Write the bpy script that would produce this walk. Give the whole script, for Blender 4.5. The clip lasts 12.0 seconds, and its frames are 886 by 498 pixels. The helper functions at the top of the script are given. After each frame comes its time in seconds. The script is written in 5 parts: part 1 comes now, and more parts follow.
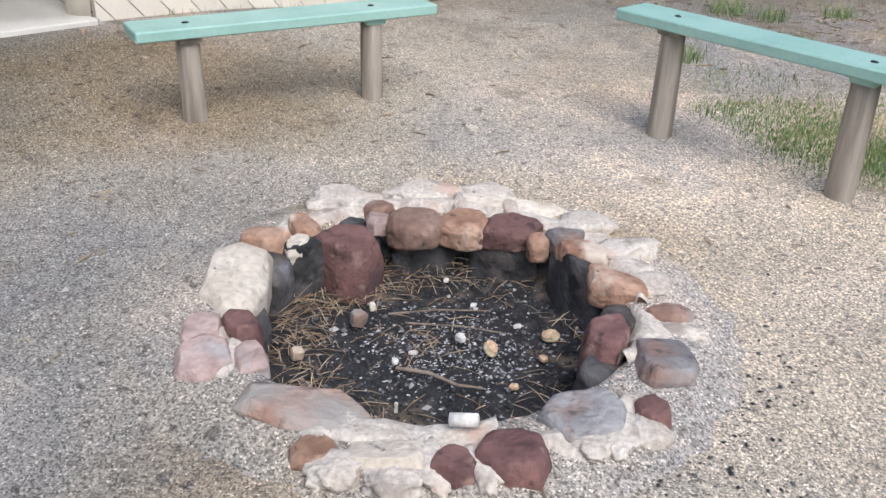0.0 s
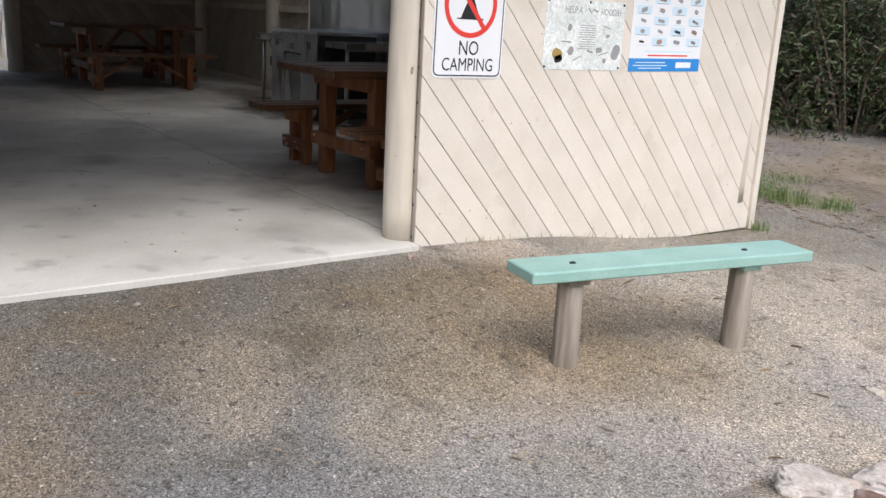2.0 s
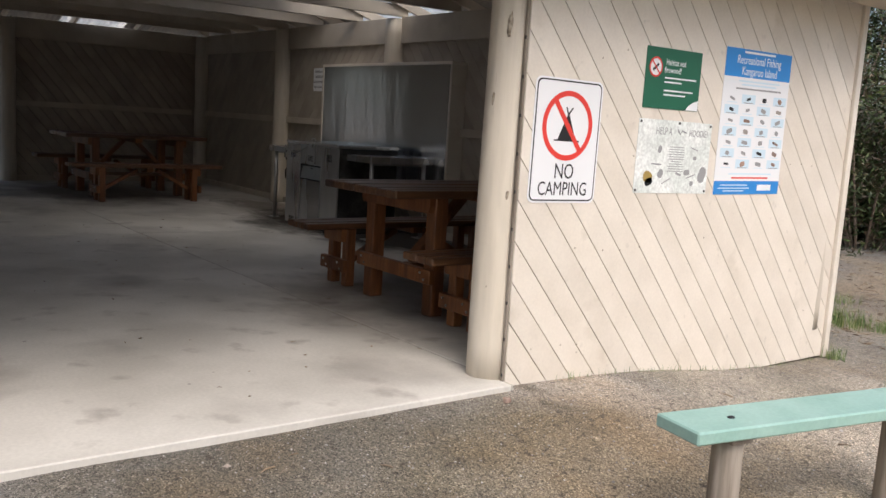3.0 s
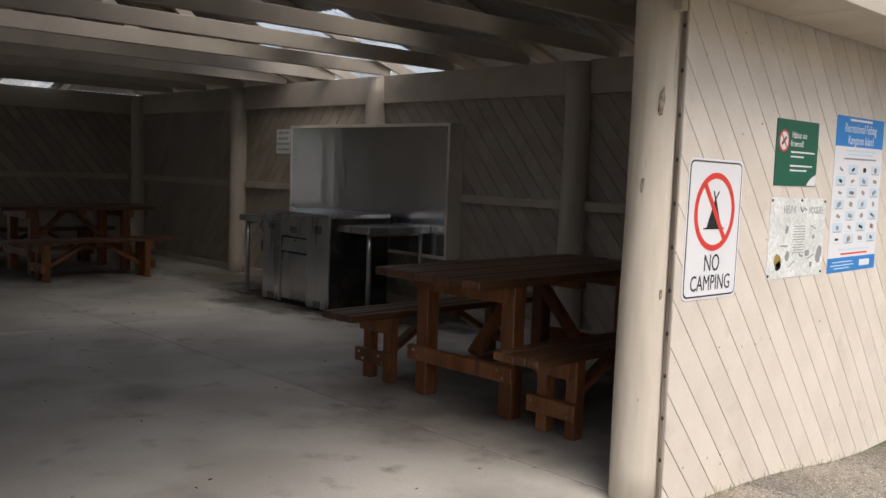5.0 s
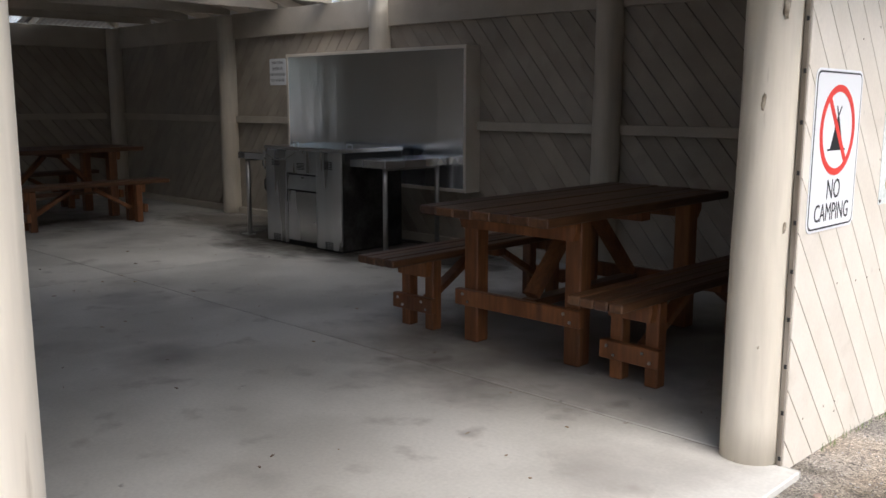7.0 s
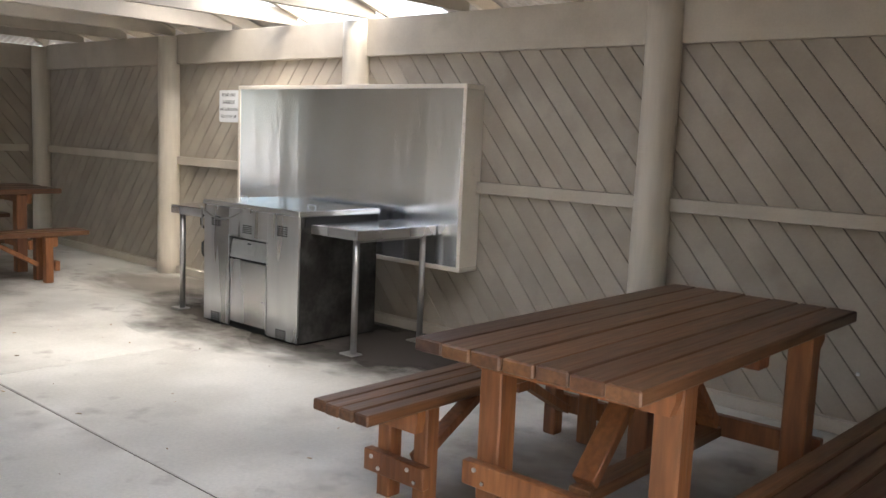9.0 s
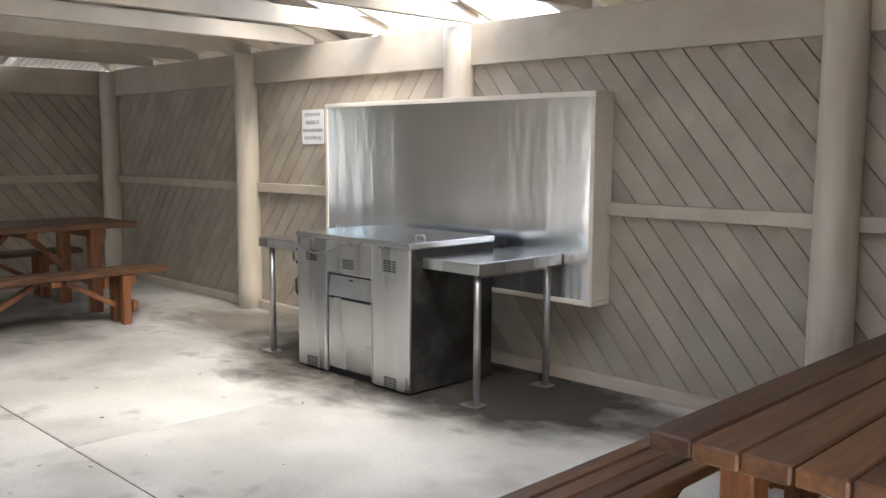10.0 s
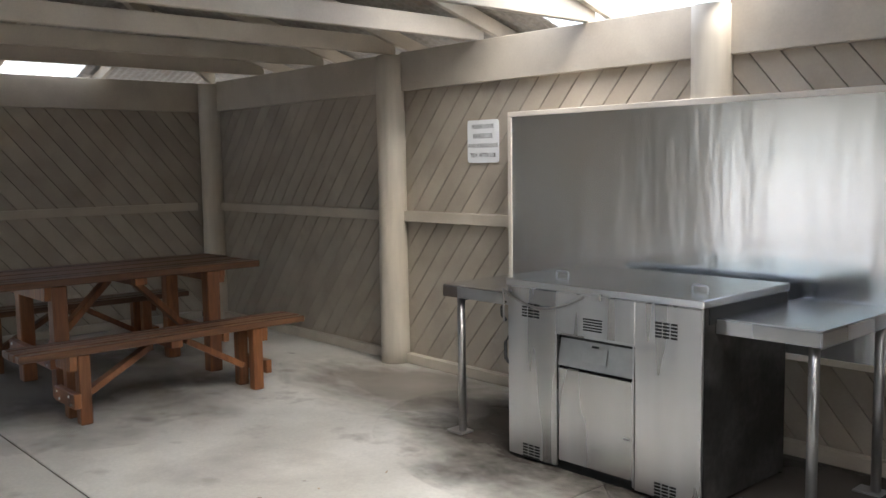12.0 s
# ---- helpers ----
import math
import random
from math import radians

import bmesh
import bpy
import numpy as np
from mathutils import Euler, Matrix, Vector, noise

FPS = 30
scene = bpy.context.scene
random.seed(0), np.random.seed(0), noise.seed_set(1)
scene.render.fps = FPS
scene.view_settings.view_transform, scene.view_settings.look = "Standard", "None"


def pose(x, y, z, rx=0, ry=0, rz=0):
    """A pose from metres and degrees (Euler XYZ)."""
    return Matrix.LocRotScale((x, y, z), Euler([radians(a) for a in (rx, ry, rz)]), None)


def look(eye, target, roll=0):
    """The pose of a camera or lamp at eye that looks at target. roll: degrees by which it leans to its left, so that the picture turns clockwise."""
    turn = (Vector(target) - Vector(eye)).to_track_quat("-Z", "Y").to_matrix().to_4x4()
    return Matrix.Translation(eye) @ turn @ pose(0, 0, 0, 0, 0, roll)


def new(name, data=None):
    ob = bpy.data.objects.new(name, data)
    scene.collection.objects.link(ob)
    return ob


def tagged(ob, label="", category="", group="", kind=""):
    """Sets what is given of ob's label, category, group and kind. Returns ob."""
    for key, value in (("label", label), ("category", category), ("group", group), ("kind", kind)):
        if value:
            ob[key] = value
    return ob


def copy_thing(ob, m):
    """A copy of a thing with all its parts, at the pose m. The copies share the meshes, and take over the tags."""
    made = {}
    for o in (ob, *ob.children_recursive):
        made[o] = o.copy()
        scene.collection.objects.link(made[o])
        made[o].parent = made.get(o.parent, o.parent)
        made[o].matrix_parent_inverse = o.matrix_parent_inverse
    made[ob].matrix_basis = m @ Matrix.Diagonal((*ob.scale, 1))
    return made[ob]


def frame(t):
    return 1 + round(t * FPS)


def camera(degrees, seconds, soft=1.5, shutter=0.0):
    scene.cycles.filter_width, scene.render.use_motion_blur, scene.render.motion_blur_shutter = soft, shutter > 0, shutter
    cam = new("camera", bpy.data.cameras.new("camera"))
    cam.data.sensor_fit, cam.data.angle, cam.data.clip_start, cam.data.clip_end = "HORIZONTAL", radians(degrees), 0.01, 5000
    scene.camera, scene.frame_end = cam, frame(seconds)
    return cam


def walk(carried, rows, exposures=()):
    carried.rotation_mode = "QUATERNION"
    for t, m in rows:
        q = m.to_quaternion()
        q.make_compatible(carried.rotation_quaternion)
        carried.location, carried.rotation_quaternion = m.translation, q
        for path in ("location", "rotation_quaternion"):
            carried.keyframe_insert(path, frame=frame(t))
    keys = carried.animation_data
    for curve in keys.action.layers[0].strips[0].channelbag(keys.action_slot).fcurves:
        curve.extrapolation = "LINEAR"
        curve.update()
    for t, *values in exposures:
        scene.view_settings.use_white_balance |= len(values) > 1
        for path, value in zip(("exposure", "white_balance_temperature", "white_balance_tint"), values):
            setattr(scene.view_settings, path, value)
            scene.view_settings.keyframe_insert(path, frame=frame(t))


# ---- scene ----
cam = camera(52.8, 12.0)
PATH = [
    (0, (4.953, 0.338, 1.196), (3.636, 1.526, 0.272), 2.1),
    (0.5, (4.68, 0.203, 1.165), (3.432, 1.446, 0.218), 3.0),
    (1, (4.395, 0.086, 1.193), (3.025, 1.293, 0.375), 2.1),
    (1.5, (4.156, -0.148, 1.197), (2.669, 1.029, 0.56), 2.2),
    (2, (3.863, -0.372, 1.202), (2.286, 0.745, 0.687), 3.0),
    (2.5, (3.462, -0.482, 1.219), (1.841, 0.62, 0.821), 3.6),
    (3, (3.133, -0.636, 1.226), (1.558, 0.564, 0.943), 3.5),
    (3.5, (2.767, -0.768, 1.244), (1.223, 0.479, 0.991), 3.7),
    (3.7, (2.621, -0.788, 1.23), (1.081, 0.465, 0.987), 3.8),
    (5.3, (1.84, -1.091, 1.39), (0.426, 0.315, 1.227), 1.9),
    (5.5, (1.769, -1.113, 1.38), (0.359, 0.297, 1.223), 2.0),
    (6, (1.597, -1.071, 1.382), (0.177, 0.328, 1.223), 1.6),
    (6.5, (1.486, -1.122, 1.368), (0.08, 0.282, 1.143), 0.1),
    (6.7, (1.421, -1.096, 1.351), (0.021, 0.298, 1.041), -0.4),
    (8.3, (0.423, -0.116, 1.406), (-0.837, 1.401, 1.073), 1.5),
    (8.5, (0.272, 0.003, 1.419), (-1.018, 1.502, 1.118), 1.4),
    (9, (-0.083, 0.205, 1.465), (-1.408, 1.683, 1.214), 2.4),
    (9.5, (-0.517, 0.301, 1.51), (-1.829, 1.781, 1.211), 1.6),
    (10, (-0.925, 0.454, 1.493), (-2.337, 1.851, 1.265), 0.2),
    (10.5, (-1.37, 0.521, 1.502), (-2.783, 1.922, 1.307), 0.6),
    (11, (-1.845, 0.581, 1.491), (-3.16, 2.065, 1.226), 1.0),
    (11.5, (-2.297, 0.7, 1.517), (-3.714, 2.093, 1.293), 0.9),
    (12, (-2.755, 0.717, 1.51), (-4.234, 2.049, 1.319), -0.9),
]
walk(cam, [(t, look(eye, target, roll)) for t, eye, target, roll in PATH], exposures=[
    (0.0, 0.50, 5900, 9), (1.0, 0.45, 5600, 6), (1.5, 0.37, 5500, 6), (2.1, 0.50, 6150, 11), (3.7, 0.50, 6500, 12), (5.3, 0.39, 6500, 12), (6.1, 0.50, 6400, 11), (6.7, 0.76, 6050, 10),
    (7.6, 0.95, 6200, 10), (8.3, 2.25, 6500, 9), (9.0, 3.2, 6450, 9), (9.5, 3.4, 6300, 9), (10.5, 3.15, 6300, 8), (11.0, 3.15, 6300, 8), (12.0, 2.75, 6200, 8)])

# ---- world and sun: a bright overcast day ----
world = bpy.data.worlds.new("sky")
scene.world = world
world.use_nodes = True
wn = world.node_tree.nodes
sky = wn.new("ShaderNodeTexSky")
sky.sky_type, sky.sun_disc = "NISHITA", False
sky.sun_elevation, sky.sun_rotation = radians(52), radians(105)
sky.air_density, sky.dust_density, sky.ozone_density = 1.0, 4.0, 0.6
wn["Background"].inputs["Strength"].default_value = 0.13
world.node_tree.links.new(sky.outputs["Color"], wn["Background"].inputs["Color"])
sun_data = bpy.data.lights.new("sun", "SUN")
sun_data.energy, sun_data.angle, sun_data.color = 1.5, radians(45), (1.0, 0.97, 0.93)
sun = new("sun", sun_data)
sun.matrix_world = look((9.6, -3, 13), (0, 0, 0))


# ---- materials ----
def material(name, c1, c2, scale=6.0, rough=0.7, metal=0.0, bump=0.2, grain=60.0, stretch=(1, 1, 1), spread=0.0, spots=None, rough2=None, speck=0.18, detail=5):
    """Two tones mixed by coarse noise, fine grain on top, bump from the grain, and a tone of its own for each object."""
    m = bpy.data.materials.new(name)
    m.use_nodes = True
    n, l = m.node_tree.nodes, m.node_tree.links
    b = n["Principled BSDF"]
    co = n.new("ShaderNodeTexCoord")
    mp = n.new("ShaderNodeMapping")
    mp.inputs["Scale"].default_value = stretch
    info = n.new("ShaderNodeObjectInfo")
    shift = n.new("ShaderNodeVectorMath")
    shift.operation = "MULTIPLY_ADD"
    l.new(info.outputs["Random"], shift.inputs[0])
    shift.inputs[1].default_value = (37, 53, 71)
    l.new(co.outputs["Object"], shift.inputs[2])
    l.new(shift.outputs[0], mp.inputs["Vector"])
    coarse, fine = n.new("ShaderNodeTexNoise"), n.new("ShaderNodeTexNoise")
    coarse.inputs["Scale"].default_value, coarse.inputs["Detail"].default_value = scale, detail
    fine.inputs["Scale"].default_value, fine.inputs["Detail"].default_value = grain, 3
    l.new(mp.outputs[0], coarse.inputs["Vector"])
    l.new(mp.outputs[0], fine.inputs["Vector"])
    ramp = n.new("ShaderNodeValToRGB")
    ramp.color_ramp.elements[0].position, ramp.color_ramp.elements[1].position = 0.32, 0.68
    ramp.color_ramp.elements[0].color, ramp.color_ramp.elements[1].color = (*c1, 1), (*c2, 1)
    ramp.color_ramp.interpolation = "EASE"
    l.new(coarse.outputs["Fac"], ramp.inputs["Fac"])
    tone = n.new("ShaderNodeMapRange")
    tone.inputs["To Min"].default_value, tone.inputs["To Max"].default_value = 1 - speck, 1 + speck
    tone.inputs["From Min"].default_value, tone.inputs["From Max"].default_value = 0.3, 0.7
    l.new(fine.outputs["Fac"], tone.inputs["Value"])
    own = n.new("ShaderNodeMapRange")
    own.inputs["To Min"].default_value, own.inputs["To Max"].default_value = 1 - spread, 1 + spread
    l.new(info.outputs["Random"], own.inputs["Value"])
    both = n.new("ShaderNodeMath")
    both.operation = "MULTIPLY"
    l.new(tone.outputs[0], both.inputs[0])
    l.new(own.outputs[0], both.inputs[1])
    mul = n.new("ShaderNodeVectorMath")
    mul.operation = "SCALE"
    l.new(ramp.outputs["Color"], mul.inputs[0])
    l.new(both.outputs[0], mul.inputs["Scale"])
    colour = mul.outputs[0]
    if spots:
        for tint, size, low, high in spots:
            no = n.new("ShaderNodeTexNoise")
            no.inputs["Scale"].default_value, no.inputs["Detail"].default_value = size, 6
            l.new(mp.outputs[0], no.inputs["Vector"])
            r = n.new("ShaderNodeMapRange")
            r.inputs["From Min"].default_value, r.inputs["From Max"].default_value = low, high
            l.new(no.outputs["Fac"], r.inputs["Value"])
            mix = n.new("ShaderNodeMix")
            mix.data_type = "RGBA"
            l.new(r.outputs[0], mix.inputs["Factor"])
            l.new(colour, mix.inputs[6])
            mix.inputs[7].default_value = (*tint, 1)
            colour = mix.outputs[2]
    l.new(colour, b.inputs["Base Color"])
    b.inputs["Metallic"].default_value = metal
    if rough2 is None:
        b.inputs["Roughness"].default_value = rough
    else:
        rr = n.new("ShaderNodeMapRange")
        rr.inputs["From Min"].default_value, rr.inputs["From Max"].default_value = 0.15, 0.85
        rr.inputs["To Min"].default_value, rr.inputs["To Max"].default_value = rough, rough2
        rr.interpolation_type = "SMOOTHSTEP"
        l.new(coarse.outputs["Fac"], rr.inputs["Value"])
        l.new(rr.outputs[0], b.inputs["Roughness"])
    if bump:
        bp = n.new("ShaderNodeBump")
        bp.inputs["Strength"].default_value, bp.inputs["Distance"].default_value = bump, 0.01
        l.new(fine.outputs["Fac"], bp.inputs["Height"])
        l.new(bp.outputs[0], b.inputs["Normal"])
    return m


def plain(name, c, rough=0.6, metal=0.0):
    m = bpy.data.materials.new(name)
    m.use_nodes = True
    b = m.node_tree.nodes["Principled BSDF"]
    b.inputs["Base Color"].default_value, b.inputs["Roughness"].default_value, b.inputs["Metallic"].default_value = (*c, 1), rough, metal
    return m


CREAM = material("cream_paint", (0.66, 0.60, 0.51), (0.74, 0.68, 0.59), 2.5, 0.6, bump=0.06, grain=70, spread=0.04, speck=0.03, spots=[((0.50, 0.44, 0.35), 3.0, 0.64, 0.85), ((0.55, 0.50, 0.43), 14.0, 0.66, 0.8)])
# Interior boards: the wall cream darkened in its colour to stand for shade indoors.
CREAM_IN = material("shaded_cream_paint", (0.34, 0.293, 0.234), (0.42, 0.368, 0.30), 2.5, 0.65, bump=0.06, grain=70, spread=0.05, speck=0.03, spots=[((0.25, 0.212, 0.166), 3.0, 0.60, 0.85)])
# Trim, rafters and soffit: the same cream with part of the shade mixed in.
CREAM_MID = material("half_shaded_cream_trim", (0.45, 0.395, 0.322), (0.54, 0.484, 0.40), 2.5, 0.62, bump=0.06, grain=70, spread=0.04, speck=0.03, spots=[((0.38, 0.33, 0.26), 3.0, 0.62, 0.85)])
# Inner posts: a darker copy of the entrance post cream, shade in its colour.
CREAM_POST = material("shaded_cream_log_paint", (0.50, 0.445, 0.36), (0.60, 0.545, 0.455), 5, 0.6, bump=0.2, grain=30, stretch=(1, 1, 0.12), speck=0.05, spots=[((0.34, 0.28, 0.21), 9.0, 0.70, 0.82)])
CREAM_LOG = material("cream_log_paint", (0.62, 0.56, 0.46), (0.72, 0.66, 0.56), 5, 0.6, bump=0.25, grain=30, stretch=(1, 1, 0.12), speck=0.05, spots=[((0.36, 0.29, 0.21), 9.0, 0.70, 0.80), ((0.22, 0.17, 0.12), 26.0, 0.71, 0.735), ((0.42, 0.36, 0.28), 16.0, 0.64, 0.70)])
KNOT = material("knot_wood", (0.24, 0.19, 0.135), (0.46, 0.40, 0.31), 40, 0.8, bump=0.4, grain=90)
GROOVE = plain("groove_shadow_wood", (0.09, 0.075, 0.06), 0.9)
CONCRETE = material("worn_concrete", (0.475, 0.455, 0.405), (0.62, 0.595, 0.54), 1.3, 0.7, bump=0.08, grain=60, speck=0.05, spots=[((0.29, 0.265, 0.235), 1.1, 0.56, 0.78), ((0.33, 0.30, 0.265), 4.0, 0.60, 0.76), ((0.20, 0.18, 0.16), 9.0, 0.72, 0.80)], rough2=0.85)
STEEL = material("brushed_steel", (0.46, 0.46, 0.465), (0.58, 0.58, 0.585), 2.4, 0.20, 1.0, bump=0.07, grain=3.0, stretch=(2.2, 1, 0.22), rough2=0.36, speck=0.02, detail=2)
SHEET = material("brushed_sheet_steel", (0.73, 0.75, 0.78), (0.80, 0.815, 0.84), 1.3, 0.19, 1.0, bump=0.8, grain=2.4, stretch=(1.6, 1, 0.35), rough2=0.23, speck=0.02, detail=1)
DARK_STEEL = material("dull_steel", (0.36, 0.35, 0.34), (0.47, 0.46, 0.45), 3.0, 0.35, 1.0, bump=0.02, grain=30, rough2=0.5, speck=0.04)
# Barbecue side steel blackened in its colour for shade and dark reflections.
SHADED_STEEL = material("shaded_side_steel", (0.035, 0.032, 0.030), (0.10, 0.095, 0.09), 4.0, 0.45, 0.7, bump=0.05, grain=30, rough2=0.65)
BLACK = plain("black", (0.012, 0.012, 0.012), 0.6)
TIMBER = material("red_brown_timber", (0.073, 0.032, 0.015), (0.148, 0.069, 0.029), 5, 0.42, bump=0.3, grain=50, stretch=(1, 0.09, 1), spread=0.2, speck=0.3, spots=[((0.05, 0.022, 0.015), 3.5, 0.50, 0.68), ((0.20, 0.13, 0.085), 4.0, 0.60, 0.8)])
TIMBER_UP = material("red_brown_timber_upright", (0.142, 0.051, 0.018), (0.25, 0.099, 0.035), 5, 0.48, bump=0.3, grain=45, stretch=(1, 1, 0.12), spread=0.2, speck=0.25, spots=[((0.09, 0.035, 0.02), 7.0, 0.62, 0.74)])
GREEN = material("mint_green_paint", (0.27, 0.45, 0.385), (0.33, 0.51, 0.445), 4, 0.5, bump=0.08, grain=60, speck=0.05, spots=[((0.20, 0.33, 0.29), 6, 0.66, 0.8)])
GREY_LOG = material("weathered_log", (0.20, 0.165, 0.13), (0.42, 0.37, 0.31), 9, 0.85, bump=0.7, grain=45, stretch=(1, 1, 0.1), spots=[((0.10, 0.08, 0.06), 9, 0.64, 0.74)])
MORTAR = material("pale_mortar", (0.47, 0.41, 0.345), (0.63, 0.57, 0.50), 9, 0.92, bump=0.9, grain=70, speck=0.2, spots=[((0.33, 0.28, 0.235), 9.0, 0.56, 0.68), ((0.52, 0.38, 0.30), 5.0, 0.58, 0.70)])
STONE_RUST = material("orange_brown_stone", (0.27, 0.15, 0.095), (0.42, 0.275, 0.195), 9, 0.82, bump=1.0, grain=45, spread=0.2, spots=[((0.58, 0.48, 0.39), 7, 0.56, 0.68), ((0.20, 0.095, 0.06), 6, 0.58, 0.72), ((0.12, 0.07, 0.05), 20, 0.62, 0.70)])
STONE_MAUVE = material("mauve_stone", (0.30, 0.21, 0.185), (0.46, 0.35, 0.315), 9, 0.82, bump=1.0, grain=45, spread=0.15, spots=[((0.40, 0.38, 0.37), 6, 0.56, 0.70), ((0.24, 0.12, 0.10), 7, 0.60, 0.74)])
STONE_RED = material("dark_red_stone", (0.098, 0.048, 0.044), (0.185, 0.095, 0.083), 7, 0.8, bump=1.0, grain=40, spread=0.2, spots=[((0.30, 0.19, 0.165), 9, 0.62, 0.76), ((0.08, 0.05, 0.05), 5, 0.6, 0.72), ((0.27, 0.17, 0.14), 18, 0.60, 0.70), ((0.055, 0.03, 0.03), 22, 0.60, 0.70)])
STONE_PINK = material("pink_brown_stone", (0.22, 0.13, 0.095), (0.36, 0.245, 0.19), 7, 0.82, bump=1.0, grain=40, spread=0.25, spots=[((0.20, 0.10, 0.07), 7, 0.56, 0.72), ((0.50, 0.41, 0.34), 6, 0.62, 0.76), ((0.10, 0.065, 0.05), 20, 0.60, 0.70), ((0.33, 0.30, 0.27), 3.5, 0.52, 0.66)])
STONE_PALE = material("pale_sandstone", (0.52, 0.45, 0.36), (0.68, 0.61, 0.52), 6, 0.85, bump=1.0, grain=45, spread=0.1, spots=[((0.42, 0.31, 0.22), 7, 0.6, 0.75), ((0.34, 0.29, 0.24), 16, 0.68, 0.76), ((0.36, 0.30, 0.24), 3, 0.56, 0.68), ((0.22, 0.18, 0.14), 24, 0.64, 0.70)])
STONE_GREY = material("grey_stone", (0.165, 0.155, 0.155), (0.29, 0.28, 0.275), 9, 0.75, bump=1.0, grain=45, spread=0.2, spots=[((0.26, 0.15, 0.11), 5, 0.54, 0.70), ((0.40, 0.37, 0.34), 12, 0.64, 0.74), ((0.09, 0.085, 0.08), 20, 0.60, 0.70)])
STONE_SOOT = material("sooty_stone", (0.03, 0.028, 0.028), (0.105, 0.10, 0.10), 8, 0.75, bump=1.0, grain=45, spots=[((0.20, 0.20, 0.22), 8, 0.62, 0.76), ((0.13, 0.095, 0.075), 3.5, 0.54, 0.66), ((0.012, 0.012, 0.012), 9, 0.54, 0.66)])
ASH = material("ash_and_charcoal", (0.010, 0.010, 0.012), (0.035, 0.033, 0.034), 16, 0.85, bump=1.0, grain=90, spots=[((0.17, 0.125, 0.085), 4, 0.56, 0.66), ((0.34, 0.33, 0.34), 30, 0.64, 0.70)])
TWIG = material("twig_bark", (0.14, 0.10, 0.075), (0.28, 0.22, 0.17), 20, 0.85, bump=0.2)
SHELL = material("white_shell", (0.56, 0.53, 0.49), (0.74, 0.71, 0.66), 40, 0.55, bump=0.1)
LEMON = material("dried_lemon", (0.46, 0.30, 0.18), (0.58, 0.43, 0.28), 60, 0.6, bump=0.1)
RIND = material("lemon_rind", (0.48, 0.38, 0.22), (0.62, 0.53, 0.36), 60, 0.6, bump=0.1)
BARK = material("pale_bark", (0.42, 0.38, 0.33), (0.68, 0.64, 0.58), 5, 0.85, bump=0.6, grain=25, stretch=(1, 1, 0.2))
ROOFING = material("corrugated_roofing", (0.29, 0.265, 0.235), (0.37, 0.34, 0.30), 2, 0.5, 0.3, bump=0.05, grain=30, spots=[((0.36, 0.24, 0.17), 2.5, 0.6, 0.75)])
WHITE = plain("sign_white", (0.80, 0.81, 0.82), 0.4)
SIGN_RED = plain("sign_red", (0.72, 0.05, 0.035), 0.45)
SIGN_GREEN = plain("sign_green", (0.015, 0.12, 0.065), 0.45)
SIGN_BLUE = plain("sign_blue", (0.03, 0.24, 0.62), 0.45)
PALE_BLUE = plain("pale_blue_print", (0.60, 0.74, 0.82), 0.45)
PAPER = material("faded_poster", (0.66, 0.70, 0.66), (0.78, 0.80, 0.77), 6, 0.5, bump=0.0)
PRINT = plain("grey_print", (0.30, 0.30, 0.30), 0.6)
OCHRE = plain("ochre_print", (0.36, 0.25, 0.07), 0.6)

POLY = bpy.data.materials.new("translucent_roof_sheet")
POLY.use_nodes = True
pn, pl = POLY.node_tree.nodes, POLY.node_tree.links
tr, tp, mixer = pn.new("ShaderNodeBsdfTranslucent"), pn.new("ShaderNodeBsdfTransparent"), pn.new("ShaderNodeMixShader")
tr.inputs["Color"].default_value, tp.inputs["Color"].default_value = (0.80, 0.79, 0.77, 1), (0.80, 0.81, 0.81, 1)
mixer.inputs["Fac"].default_value = 0.6
pl.new(tr.outputs[0], mixer.inputs[1])
pl.new(tp.outputs[0], mixer.inputs[2])
pl.new(mixer.outputs[0], pn["Material Output"].inputs["Surface"])


GRAVEL = material("gravel_ground", (0.25, 0.228, 0.188), (0.36, 0.328, 0.28), 0.9, 0.95, bump=0.0, grain=120, speck=0.35, spots=[((0.25, 0.243, 0.235), 0.55, 0.48, 0.60), ((0.285, 0.235, 0.175), 0.8, 0.52, 0.66), ((0.42, 0.375, 0.325), 1.1, 0.56, 0.74), ((0.20, 0.18, 0.15), 2.6, 0.58, 0.70), ((0.15, 0.135, 0.12), 24, 0.60, 0.68), ((0.47, 0.43, 0.385), 30, 0.64, 0.72)])
gn, gl = GRAVEL.node_tree.nodes, GRAVEL.node_tree.links
gb = gn["Principled BSDF"]
gco = gn.new("ShaderNodeTexCoord")
cells = gn.new("ShaderNodeTexVoronoi")
cells.inputs["Scale"].default_value = 185
gl.new(gco.outputs["Object"], cells.inputs["Vector"])
apart = gn.new("ShaderNodeSeparateColor")
gl.new(cells.outputs["Color"], apart.inputs["Color"])
level = gn.new("ShaderNodeValToRGB")
for pos, v in ((0.0, 0.3), (0.5, 0.96), (0.9, 1.25), (1.0, 2.1)):
    e = level.color_ramp.elements[0] if pos == 0.0 else (level.color_ramp.elements[-1] if pos == 1.0 else level.color_ramp.elements.new(pos))
    e.color = (v, v, v * 0.99, 1)
gl.new(apart.outputs["Red"], level.inputs["Fac"])
tint = gn.new("ShaderNodeVectorMath")
tint.operation = "MULTIPLY"
gl.new(gb.inputs["Base Color"].links[0].from_socket, tint.inputs[0])
gl.new(level.outputs["Color"], tint.inputs[1])
ground_colour = tint.outputs[0]


